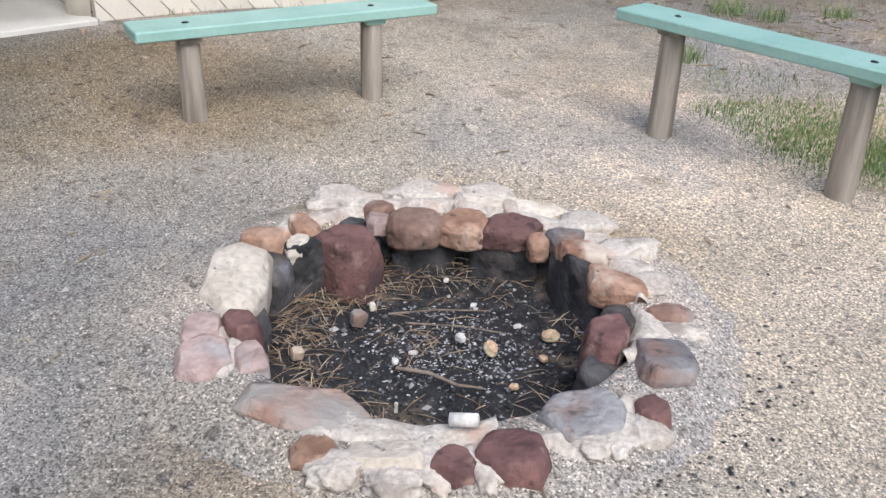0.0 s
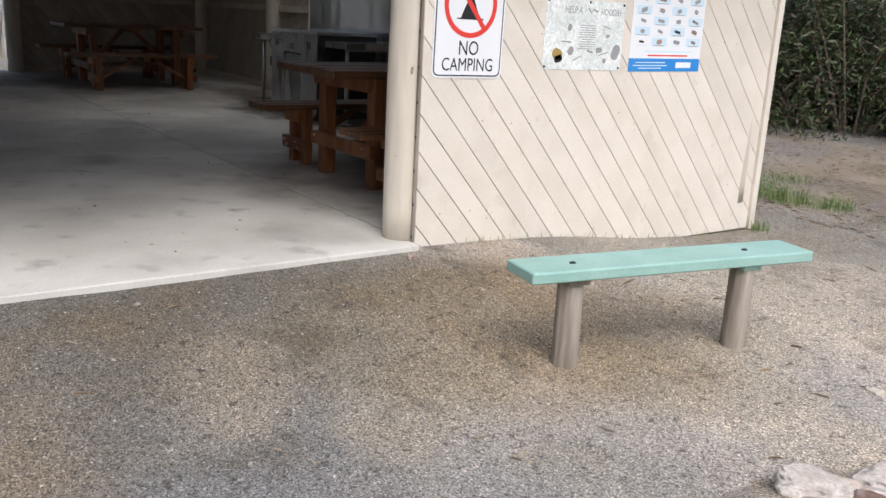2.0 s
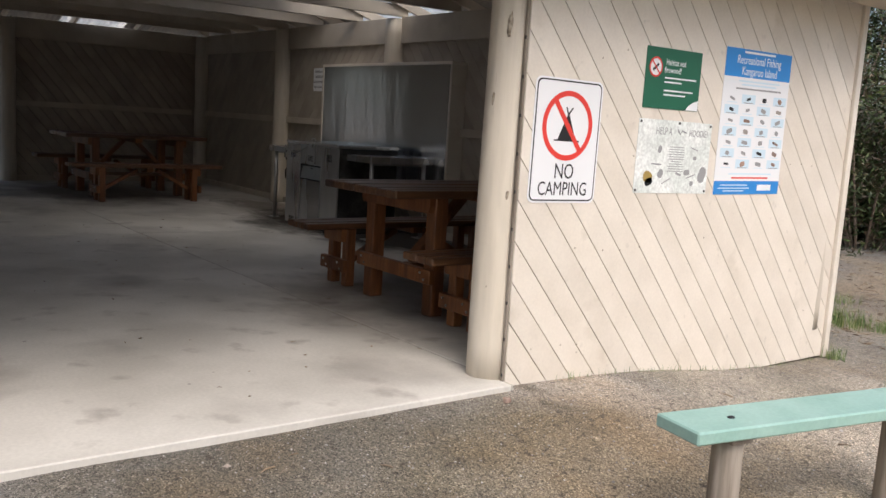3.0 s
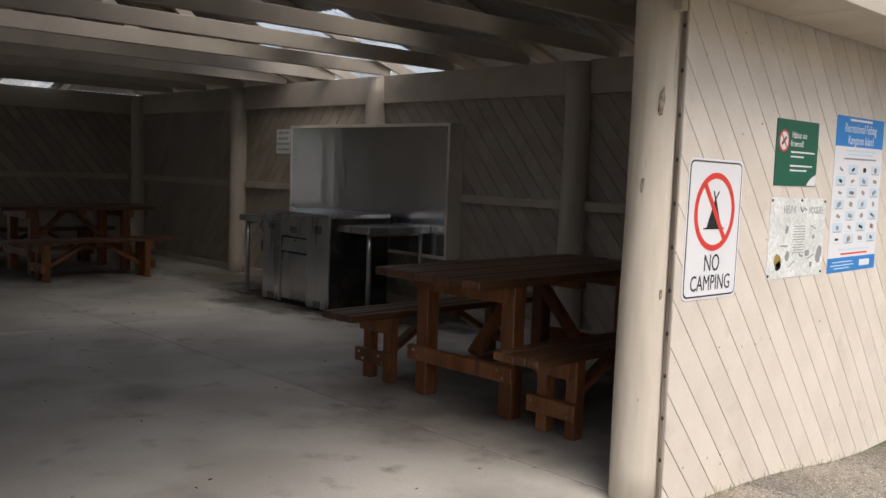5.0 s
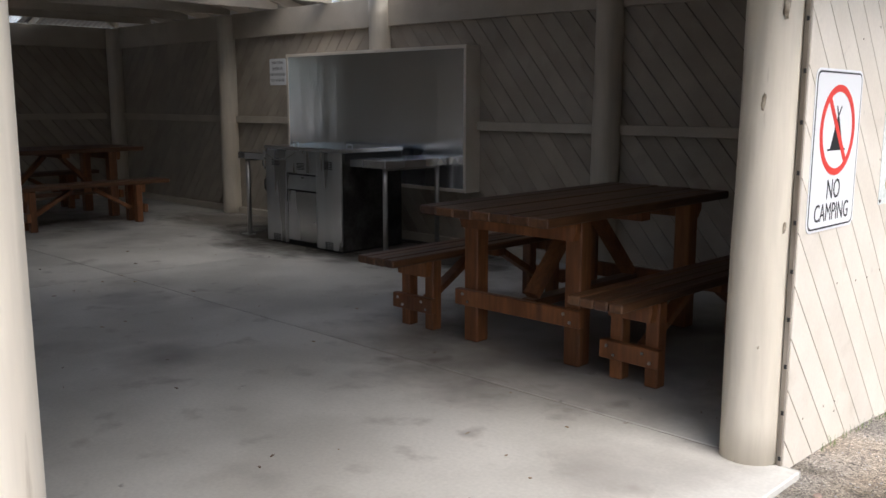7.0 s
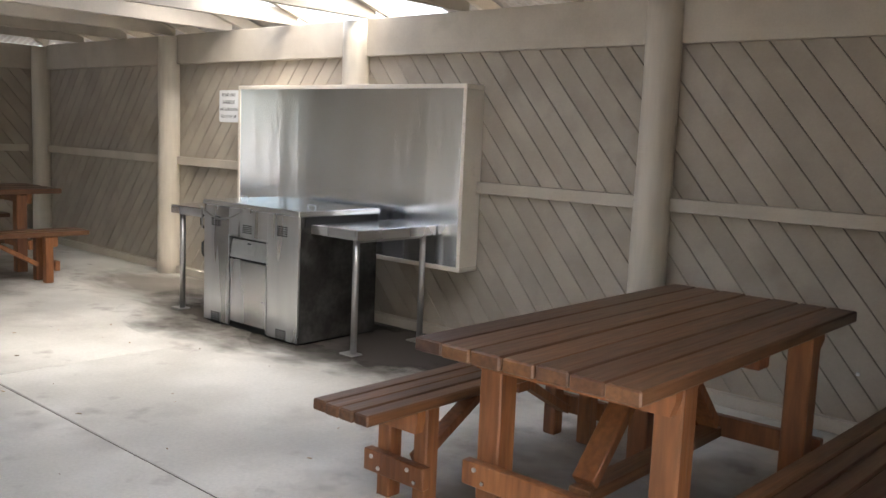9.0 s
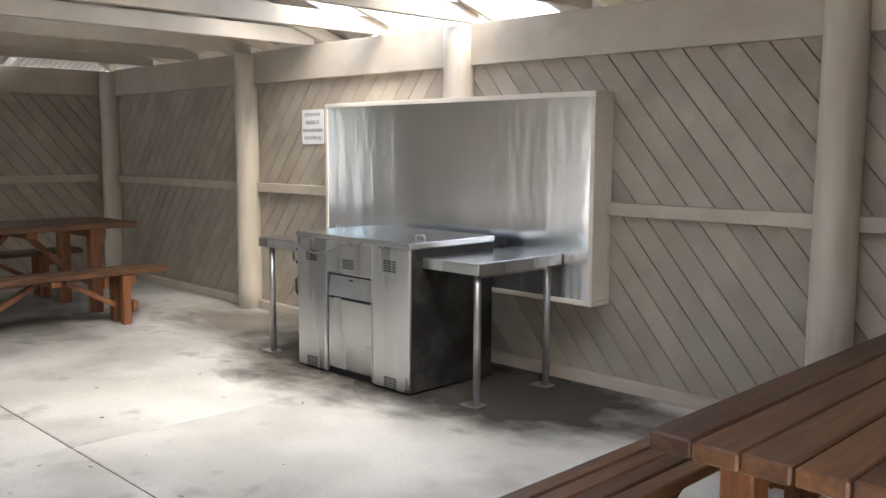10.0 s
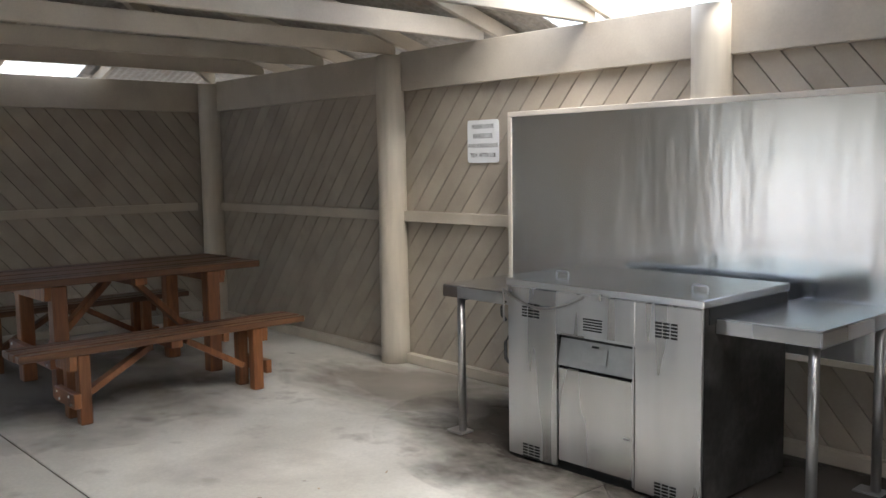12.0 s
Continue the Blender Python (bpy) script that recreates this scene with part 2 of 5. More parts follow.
def ground_patch(centre, radius, tone, amount, soft):
    """A worn patch of soil of its own colour with a ragged edge."""
    global ground_colour
    gap = gn.new("ShaderNodeVectorMath")
    gap.operation = "DISTANCE"
    gl.new(gco.outputs["Object"], gap.inputs[0])
    gap.inputs[1].default_value = (*centre, -0.2)
    ragged = gn.new("ShaderNodeTexNoise")
    ragged.inputs["Scale"].default_value, ragged.inputs["Detail"].default_value = 1.6, 8
    ragged.inputs["Roughness"].default_value = 0.68
    gl.new(gco.outputs["Object"], ragged.inputs["Vector"])
    add = gn.new("ShaderNodeMath")
    add.operation = "MULTIPLY_ADD"
    gl.new(ragged.outputs["Fac"], add.inputs[0])
    add.inputs[1].default_value = radius * 1.6
    gl.new(gap.outputs["Value"], add.inputs[2])
    edge = gn.new("ShaderNodeMapRange")
    edge.inputs["From Min"].default_value, edge.inputs["From Max"].default_value = radius * (1.8 + soft), radius * (1.8 - soft)
    edge.inputs["To Max"].default_value = amount
    gl.new(add.outputs[0], edge.inputs["Value"])
    shade = gn.new("ShaderNodeVectorMath")
    shade.operation = "MULTIPLY"
    gl.new(ground_colour, shade.inputs[0])
    shade.inputs[1].default_value = tone
    mix = gn.new("ShaderNodeMix")
    mix.data_type = "RGBA"
    gl.new(edge.outputs[0], mix.inputs["Factor"])
    gl.new(ground_colour, mix.inputs[6])
    gl.new(shade.outputs[0], mix.inputs[7])
    ground_colour = mix.outputs[2]


ground_patch((4.3, 3.0), 1.8, (1.55, 1.48, 1.42), 1.0, 0.45)
ground_patch((2.3, 3.0), 1.9, (1.6, 1.52, 1.42), 0.95, 0.5)
ground_patch((0.5, 9.5), 3.2, (0.98, 0.84, 0.68), 0.9, 0.4)
ground_patch((0.95, 2.25), 0.75, (0.70, 0.62, 0.50), 0.9, 0.4)
ground_patch((0.5, 0.9), 0.9, (0.86, 0.80, 0.66), 0.8, 0.5)
ground_patch((0.5, 0.8), 1.1, (0.74, 0.735, 0.72), 0.9, 0.45)
ground_patch((3.3, 5.6), 1.8, (1.35, 1.28, 1.22), 0.9, 0.45)
gl.new(ground_colour, gb.inputs["Base Color"])
gbump = gn.new("ShaderNodeBump")
gbump.inputs["Strength"].default_value, gbump.inputs["Distance"].default_value = 1.0, 0.006
gbump.invert = True
gl.new(cells.outputs["Distance"], gbump.inputs["Height"])
gl.new(gbump.outputs[0], gb.inputs["Normal"])


def island_material(name, stops, rough=0.85):
    """Each loose piece of a mesh takes a colour of its own from the stops."""
    m = bpy.data.materials.new(name)
    m.use_nodes = True
    n, l = m.node_tree.nodes, m.node_tree.links
    geo, ramp = n.new("ShaderNodeNewGeometry"), n.new("ShaderNodeValToRGB")
    l.new(geo.outputs["Random Per Island"], ramp.inputs["Fac"])
    els = ramp.color_ramp.elements
    for k, c in enumerate(stops):
        e = els[0] if k == 0 else (els[-1] if k == len(stops) - 1 else els.new(k / (len(stops) - 1)))
        e.color = (*c, 1)
    b = n["Principled BSDF"]
    l.new(ramp.outputs["Color"], b.inputs["Base Color"])
    b.inputs["Roughness"].default_value = rough
    return m


PEBBLES = island_material("mixed_pebbles", [(0.17, 0.16, 0.15), (0.26, 0.24, 0.22), (0.30, 0.24, 0.19), (0.40, 0.37, 0.34), (0.33, 0.32, 0.32), (0.62, 0.58, 0.54)])
LEAVES = island_material("shrub_leaves", [(0.018, 0.030, 0.010), (0.035, 0.060, 0.016), (0.030, 0.045, 0.014), (0.075, 0.115, 0.03), (0.09, 0.062, 0.035), (0.05, 0.04, 0.025)], 0.55)
BLADES = island_material("grass_blades", [(0.08, 0.14, 0.03), (0.12, 0.20, 0.05), (0.18, 0.26, 0.075), (0.32, 0.31, 0.14)], 0.6)
STRAWS = island_material("straw_bits", [(0.10, 0.07, 0.05), (0.30, 0.20, 0.11), (0.52, 0.41, 0.28), (0.20, 0.15, 0.11), (0.44, 0.32, 0.20)], 0.8)
COALS = island_material("coal_bits", [(0.010, 0.010, 0.011), (0.03, 0.03, 0.03), (0.015, 0.015, 0.016), (0.022, 0.022, 0.023), (0.012, 0.012, 0.013), (0.018, 0.018, 0.018), (0.008, 0.008, 0.009), (0.10, 0.10, 0.105), (0.022, 0.02, 0.02), (0.014, 0.014, 0.014), (0.40, 0.39, 0.38)], 0.6)

# ---- mesh helpers ----
FLAKES = island_material("ash_flakes", [(0.26, 0.26, 0.27), (0.42, 0.41, 0.41), (0.14, 0.14, 0.15), (0.60, 0.59, 0.58)], 0.9)


def part(name, bm, mat, parent=None, label="", smooth=False):
    me = bpy.data.meshes.new(name)
    bmesh.ops.recalc_face_normals(bm, faces=bm.faces)
    bm.to_mesh(me)
    bm.free()
    me.materials.append(mat)
    if smooth:
        for p in me.polygons:
            p.use_smooth = True
    ob = new(name, me)
    if parent:
        ob.parent = parent
    if label:
        ob["label"] = label
    return ob


def thing(name, label, category, m=None, group="", kind=""):
    ob = new(name)
    ob.matrix_world = m or Matrix()
    return tagged(ob, label, category, group, kind)


def box(x0, x1, y0, y1, z0, z1, bevel=0.0, bm=None, m=None):
    own = bmesh.new()
    bmesh.ops.create_cube(own, size=1, matrix=Matrix.Translation(((x0 + x1) / 2, (y0 + y1) / 2, (z0 + z1) / 2)) @ Matrix.Diagonal((x1 - x0, y1 - y0, z1 - z0, 1)))
    if bevel:
        bmesh.ops.bevel(own, geom=own.edges[:], offset=bevel, segments=1, affect="EDGES")
    if m:
        bmesh.ops.transform(own, matrix=m, verts=own.verts)
    return join(bm, own)


def join(bm, own):
    if bm is None:
        return own
    me = bpy.data.meshes.new("tmp")
    own.to_mesh(me)
    own.free()
    bm.from_mesh(me)
    bpy.data.meshes.remove(me)
    return bm


def beam(a, b, w, h, bevel=0.004, bm=None, up=(0, 0, 1)):
    """A timber from a to b: w across, h along up."""
    a, b = Vector(a), Vector(b)
    d = (b - a).normalized()
    s = d.cross(Vector(up)).normalized()
    u = s.cross(d)
    m = Matrix((s, d, u)).transposed().to_4x4()
    m.translation = (a + b) / 2
    n = (b - a).length / 2
    return box(-w / 2, w / 2, -n, n, -h / 2, h / 2, bevel, bm, m)


def log(r0, r1, z0, z1, seed, rings=14, sides=20, wob=0.006):
    bm = bmesh.new()
    rows = []
    for i in range(rings + 1):
        f = i / rings
        z, r = z0 + (z1 - z0) * f, r0 + (r1 - r0) * f
        row = []
        for k in range(sides):
            a = 2 * math.pi * k / sides
            w = wob * noise.noise(Vector((2 * math.cos(a) + seed * 7, 2 * math.sin(a), z * 1.3)))
            bend = 0.008 * noise.noise(Vector((seed * 3, 5, z * 0.8)))
            row.append(bm.verts.new(((r + w) * math.cos(a) + bend, (r + w) * math.sin(a) + bend, z)))
        rows.append(row)
    for p, q in zip(rows, rows[1:]):
        for k in range(sides):
            bm.faces.new((p[k], p[(k + 1) % sides], q[(k + 1) % sides], q[k]))
    bm.faces.new(rows[-1])
    bm.faces.new(rows[0][::-1])
    return bm


def tube(points, r, sides=8, bm=None, taper=1.0):
    own = bmesh.new()
    pts = [Vector(p) for p in points]
    rows = []
    for i, p in enumerate(pts):
        d = (pts[min(i + 1, len(pts) - 1)] - pts[max(i - 1, 0)]).normalized()
        s = d.cross(Vector((0.13, 0.31, 0.94))).normalized()
        u = s.cross(d)
        rr = r * (1 + (taper - 1) * i / (len(pts) - 1))
        rows.append([own.verts.new(p + rr * (math.cos(2 * math.pi * k / sides) * s + math.sin(2 * math.pi * k / sides) * u)) for k in range(sides)])
    for p, q in zip(rows, rows[1:]):
        for k in range(sides):
            own.faces.new((p[k], p[(k + 1) % sides], q[(k + 1) % sides], q[k]))
    own.faces.new(rows[0][::-1])
    own.faces.new(rows[-1])
    return join(bm, own)


def clip(poly, f):
    out = []
    for i, p in enumerate(poly):
        q = poly[(i + 1) % len(poly)]
        fp, fq = f(p), f(q)
        if fp >= 0:
            out.append(p)
        if fp * fq < 0:
            t = fp / (fp - fq)
            out.append((p[0] + t * (q[0] - p[0]), p[1] + t * (q[1] - p[1])))
    return out


def boards(parent, to_world, u0, u1, z0, z1, pitch, slope, thick, start=0.0, mat=None, gap=0.008):
    """Diagonal boards over the rectangle u0..u1, z0..z1; pitch along u; slope in degrees, positive: falling along +u."""
    t = math.tan(radians(slope))
    reach = abs((z1 - z0) / t)
    k = math.floor((u0 - reach - start) / pitch) - 1
    while start + k * pitch < u1 + reach:
        a, b = start + k * pitch, start + (k + 1) * pitch
        k += 1
        at = lambda u, z: (u - (z - z1) / t, z)
        poly = [at(a + gap, z1 + 0.0), at(b, z1), at(b, z0), at(a + gap, z0)]
        for f in (lambda p: p[0] - u0, lambda p: u1 - p[0]):
            poly = clip(poly, f) if len(poly) > 2 else []
        if len(poly) < 3:
            continue
        bm = bmesh.new()
        cx, cz = sum(p[0] for p in poly) / len(poly), sum(p[1] for p in poly) / len(poly)
        back = [bm.verts.new(to_world(p[0], 0.0, p[1])) for p in poly]
        mid = [bm.verts.new(to_world(p[0], thick - 0.003, p[1])) for p in poly]
        inset = []
        for p in poly:
            dx, dz = cx - p[0], cz - p[1]
            n = math.hypot(dx, dz) or 1
            inset.append(bm.verts.new(to_world(p[0] + 0.5 * gap * dx / n, thick, p[1] + 0.5 * gap * dz / n)))
        n = len(poly)
        for lo, hi in ((back, mid), (mid, inset)):
            for i in range(n):
                bm.faces.new((lo[i], lo[(i + 1) % n], hi[(i + 1) % n], hi[i]))
        bm.faces.new(inset)
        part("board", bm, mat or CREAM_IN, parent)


def text(name, words, size, m, mat, parent, wide=1.0):
    cu = bpy.data.curves.new(name, "FONT")
    cu.body, cu.size, cu.align_x, cu.align_y, cu.extrude, cu.resolution_u = words, size, "CENTER", "CENTER", 0.0004, 3
    ob = new(name, cu)
    dg = bpy.context.evaluated_depsgraph_get()
    me = bpy.data.meshes.new_from_object(ob.evaluated_get(dg))
    bpy.data.objects.remove(ob)
    me.transform(m @ Matrix.Diagonal((wide, 1, 1, 1)))
    me.materials.clear()
    me.materials.append(mat)
    o = new(name, me)
    o.parent = parent
    return o


# ---- ground ----
PIT = Vector((3.23, 1.865))


def ground_z(x, y):
    near = math.exp(-((x - 0.1) / 0.9) ** 2) / (1 + math.exp(min(30.0, (y - 3.6) * 3)))
    z = -0.205 + 0.172 * near + 0.012 * noise.noise(Vector((x * 0.7, y * 0.7, 0))) + 0.006 * noise.noise(Vector((x * 3, y * 3, 4)))
    far = max(0.0, math.hypot(x, y - 2) - 14)
    return z + 0.25 * noise.noise(Vector((x * 0.05, y * 0.05, 2))) * min(1, far / 20)


def axis_steps(lo, hi, step):
    core = list(np.arange(lo, hi + step / 2, step))
    left, right, d = [], [], step
    while d < 140:
        d *= 1.35
        left.insert(0, (left[0] if left else lo) - d)
        right.append((right[-1] if right else hi) + d)
    return left + core + right


def make_ground():
    xs, ys = axis_steps(-0.6, 6.0, 0.07), axis_steps(-2.6, 7.4, 0.07)
    verts = []
    for y in ys:
        for x in xs:
            z = ground_z(x, y)
            d = math.hypot(x - PIT.x, y - PIT.y)
            if d < 0.66:
                z -= 0.5 * min(1, (0.66 - d) / 0.06)
            if -10.6 < x < -0.45 and -3.2 < y < 4.7:
                z = -0.4
            verts.append((x, y, z))
    w = len(xs)
    faces = [(j * w + i, j * w + i + 1, (j + 1) * w + i + 1, (j + 1) * w + i) for j in range(len(ys) - 1) for i in range(w - 1)]
    me = bpy.data.meshes.new("ground")
    me.from_pydata(verts, [], faces)
    me.materials.append(GRAVEL)
    for p in me.polygons:
        p.use_smooth = True
    return tagged(new("ground", me), "grey-brown gravel and sandy earth with sparse grass", "ground", kind="structure")


make_ground()

# ---- slab ----
SLAB_X0, SLAB_X1, SLAB_Y0, SLAB_Y1 = -11.15, 0.07, -3.6, 5.12
floor = thing("floor", "worn grey concrete slab with saw-cut joints", "floor", kind="structure")
cuts_x, cuts_y = [SLAB_X0, -5.28, SLAB_X1], [SLAB_Y0, 2.165, SLAB_Y1]
for i in range(2):
    for j in range(2):
        g = 0.004
        x1 = cuts_x[i + 1] - (g if i < 1 else 0)
        if i == 1 and j == 1:
            x1 = -0.03
        part("slab_panel", box(cuts_x[i] + (g if i else 0), x1, cuts_y[j] + (g if j else 0), cuts_y[j + 1] - (g if j < 1 else 0), -0.35, 0.0, 0.005), CONCRETE, floor)
part("joint_filler", box(SLAB_X0 + 0.01, -0.04, 2.1615, 2.1685, -0.3, -0.004), GROOVE, floor)
part("joint_filler", box(-5.2835, -5.2765, SLAB_Y0 + 0.01, SLAB_Y1 - 0.01, -0.3, -0.0045), GROOVE, floor)
part("slab_lip", box(-0.0295, SLAB_X1, 2.165, 2.175, -0.35, -0.001, 0.005), CONCRETE, floor)

rng_nail = random.Random(31)

# ---- shelter ----
XS = [-0.06, -2.70, -5.34, -8.03, -10.86]
WALL_TOP = 2.33


def wall_core(name, label, x0, x1, y0, y1, z0=-0.2, z1=2.3):
    return tagged(part(name, box(x0, x1, y0, y1, z0, z1), GROOVE), label, "wall", kind="structure")


north = wall_core("wall_north", "cream-painted wall of diagonal boards with mid rail", -11.0, -0.03, 5.045, 5.10, 0.0)
for i in range(4):
    x1, x0 = XS[i], XS[i + 1]
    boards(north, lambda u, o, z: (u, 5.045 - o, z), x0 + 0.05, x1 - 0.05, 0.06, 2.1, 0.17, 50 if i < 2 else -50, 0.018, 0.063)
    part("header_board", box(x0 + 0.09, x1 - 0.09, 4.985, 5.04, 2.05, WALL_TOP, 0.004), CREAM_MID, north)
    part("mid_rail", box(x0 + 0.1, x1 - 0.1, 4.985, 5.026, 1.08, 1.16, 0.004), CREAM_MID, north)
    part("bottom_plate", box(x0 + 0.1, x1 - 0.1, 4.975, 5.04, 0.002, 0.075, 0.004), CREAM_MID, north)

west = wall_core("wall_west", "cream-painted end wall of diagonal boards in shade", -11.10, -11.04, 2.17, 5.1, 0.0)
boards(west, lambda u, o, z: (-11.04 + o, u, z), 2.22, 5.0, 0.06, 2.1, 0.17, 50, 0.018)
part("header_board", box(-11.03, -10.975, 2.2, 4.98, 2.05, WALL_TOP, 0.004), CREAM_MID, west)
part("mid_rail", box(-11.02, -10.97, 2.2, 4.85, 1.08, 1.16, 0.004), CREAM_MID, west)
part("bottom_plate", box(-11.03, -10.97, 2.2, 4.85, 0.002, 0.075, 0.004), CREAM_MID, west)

east = wall_core("wall_east", "cream-painted diagonal weatherboard wall with corner trim", -0.075, -0.02, 2.305, 5.03, -0.19)
boards(east, lambda u, o, z: (-0.02 + o, u, z), 2.176, 5.018, -0.19, 2.28, 0.169, 49.4, 0.02, 0.128, CREAM, 0.006)
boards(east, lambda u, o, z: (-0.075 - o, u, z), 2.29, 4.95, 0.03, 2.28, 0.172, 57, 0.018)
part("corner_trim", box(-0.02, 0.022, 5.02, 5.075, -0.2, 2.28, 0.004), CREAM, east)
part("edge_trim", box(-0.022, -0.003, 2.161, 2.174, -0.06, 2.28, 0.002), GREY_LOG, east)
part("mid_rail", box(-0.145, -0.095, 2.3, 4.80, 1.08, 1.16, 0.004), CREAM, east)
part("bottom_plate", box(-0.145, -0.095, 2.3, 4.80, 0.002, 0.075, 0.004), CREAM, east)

# Unseen south walls, added to dim the interior; their gap feeds the splashback reflection.
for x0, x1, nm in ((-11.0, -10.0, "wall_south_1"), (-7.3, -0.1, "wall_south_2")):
    tagged(part(nm, box(x0, x1, -3.50, -3.42, 0.0, 2.3), CREAM_IN), "plain unseen long wall, added to limit the light inside", "wall", kind="structure")
# Unseen return, added to narrow the west opening and darken that end.
tagged(part("wall_west_return", box(-11.08, -11.0, -3.41, 1.2, 0.0, 2.3), CREAM_IN), "plain unseen end wall, added to cut light from the opening", "wall", kind="structure")
# Unseen guess beside the entrance, kept closed to hold back light.
tagged(part("wall_east_return", box(-0.14, -0.06, -3.41, -0.72, 0.0, 2.3), CREAM_IN), "plain unseen wall, added beside the entrance to hold back light", "wall", kind="structure")
POSTS = [(x - (0.05 if x > -1 else 0), 4.965 if x < -1 else 4.92) for x in XS] + [(-0.135, 2.185), (-0.10, -0.58), (-0.10, -3.4), (-10.95, 2.12), (-10.95, 1.25)] + [(x, -3.4) for x in XS[1:]]
for k, (x, y) in enumerate(POSTS):
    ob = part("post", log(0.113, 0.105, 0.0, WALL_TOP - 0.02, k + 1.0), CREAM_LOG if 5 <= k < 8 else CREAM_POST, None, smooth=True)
    ob.location = (x, y, 0)
    if k == 5:
        ENTRY_POST = ob
    tagged(ob, "cream-painted round timber post with knots and checks", "post", "shelter posts", "structure")

for angle, z, wide, high in ((-47, 1.68, 0.013, 0.05), (-78, 1.345, 0.010, 0.035), (-62, 0.457, 0.005, 0.007), (-25, 0.9, 0.008, 0.02), (-100, 0.75, 0.008, 0.02)):
    b = bmesh.new()
    bmesh.ops.create_uvsphere(b, u_segments=12, v_segments=8, radius=1)
    for v in b.verts:
        w = 1 + 0.45 * noise.noise(v.co * 2 + Vector((angle, z, 0)))
        v.co = Vector((v.co.x * 0.004, v.co.y * wide * w, v.co.z * high * w + 0.3 * high * v.co.y))
    a = radians(angle)
    knot = part("knot", b, KNOT, ENTRY_POST, "dark split knot", smooth=True)
    knot.matrix_local = pose(0.108 * math.cos(a), 0.108 * math.sin(a), z, 0, 0, angle)
for n in range(13):
    part("nail", box(-0.014, -0.004, 2.1585, 2.1615, 0.02 + n * 0.178, 0.036 + n * 0.178), BLACK, east)

# roof frame: header beams, chords, rafters
frame_ob = thing("roof_frame", "cream-painted timber chords, rafters and header beams", "roof frame", kind="structure")
RX0, RX1, RY0, RY1 = -11.05, 0.0, -3.5, 5.05
PITCH = math.tan(radians(17))
MID = (RY0 + RY1) / 2
HALF = (RY1 - RY0) / 2
OVER = {"n": 0.40, "w": 0.46, "s": 0.45, "e": 0.45}


def roof_z(d):
    return WALL_TOP + 0.17 + PITCH * d


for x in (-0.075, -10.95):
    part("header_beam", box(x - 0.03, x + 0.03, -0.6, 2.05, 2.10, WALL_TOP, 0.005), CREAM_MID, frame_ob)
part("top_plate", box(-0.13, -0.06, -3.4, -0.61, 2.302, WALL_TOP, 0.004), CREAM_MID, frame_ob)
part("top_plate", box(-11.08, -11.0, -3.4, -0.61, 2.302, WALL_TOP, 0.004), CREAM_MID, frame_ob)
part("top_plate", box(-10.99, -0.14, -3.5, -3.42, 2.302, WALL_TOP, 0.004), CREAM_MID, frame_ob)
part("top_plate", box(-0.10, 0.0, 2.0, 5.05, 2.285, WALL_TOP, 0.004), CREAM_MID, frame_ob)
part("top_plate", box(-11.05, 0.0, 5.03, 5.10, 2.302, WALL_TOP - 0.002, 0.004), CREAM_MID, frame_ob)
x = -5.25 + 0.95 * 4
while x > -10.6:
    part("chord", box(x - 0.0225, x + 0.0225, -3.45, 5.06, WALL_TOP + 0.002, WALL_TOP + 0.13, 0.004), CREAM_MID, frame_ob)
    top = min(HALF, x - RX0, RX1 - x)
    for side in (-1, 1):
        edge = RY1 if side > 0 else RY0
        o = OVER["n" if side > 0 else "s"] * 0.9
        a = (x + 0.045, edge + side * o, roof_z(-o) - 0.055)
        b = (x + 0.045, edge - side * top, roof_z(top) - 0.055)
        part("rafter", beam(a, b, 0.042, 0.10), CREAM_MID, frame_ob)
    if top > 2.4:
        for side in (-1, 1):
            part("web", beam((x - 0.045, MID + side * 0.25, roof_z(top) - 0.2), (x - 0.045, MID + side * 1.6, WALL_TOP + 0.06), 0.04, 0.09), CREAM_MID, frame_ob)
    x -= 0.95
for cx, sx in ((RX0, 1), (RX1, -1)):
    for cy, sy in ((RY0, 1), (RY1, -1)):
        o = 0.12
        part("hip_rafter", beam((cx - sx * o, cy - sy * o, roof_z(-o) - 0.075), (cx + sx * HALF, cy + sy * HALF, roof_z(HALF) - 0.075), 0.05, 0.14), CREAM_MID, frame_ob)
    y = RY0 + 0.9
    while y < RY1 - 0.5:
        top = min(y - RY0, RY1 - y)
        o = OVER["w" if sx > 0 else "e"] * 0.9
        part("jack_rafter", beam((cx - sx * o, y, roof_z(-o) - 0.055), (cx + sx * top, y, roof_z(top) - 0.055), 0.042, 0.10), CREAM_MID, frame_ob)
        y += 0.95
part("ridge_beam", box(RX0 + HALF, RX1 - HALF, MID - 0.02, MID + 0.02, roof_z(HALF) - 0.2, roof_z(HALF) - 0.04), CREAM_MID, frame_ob)


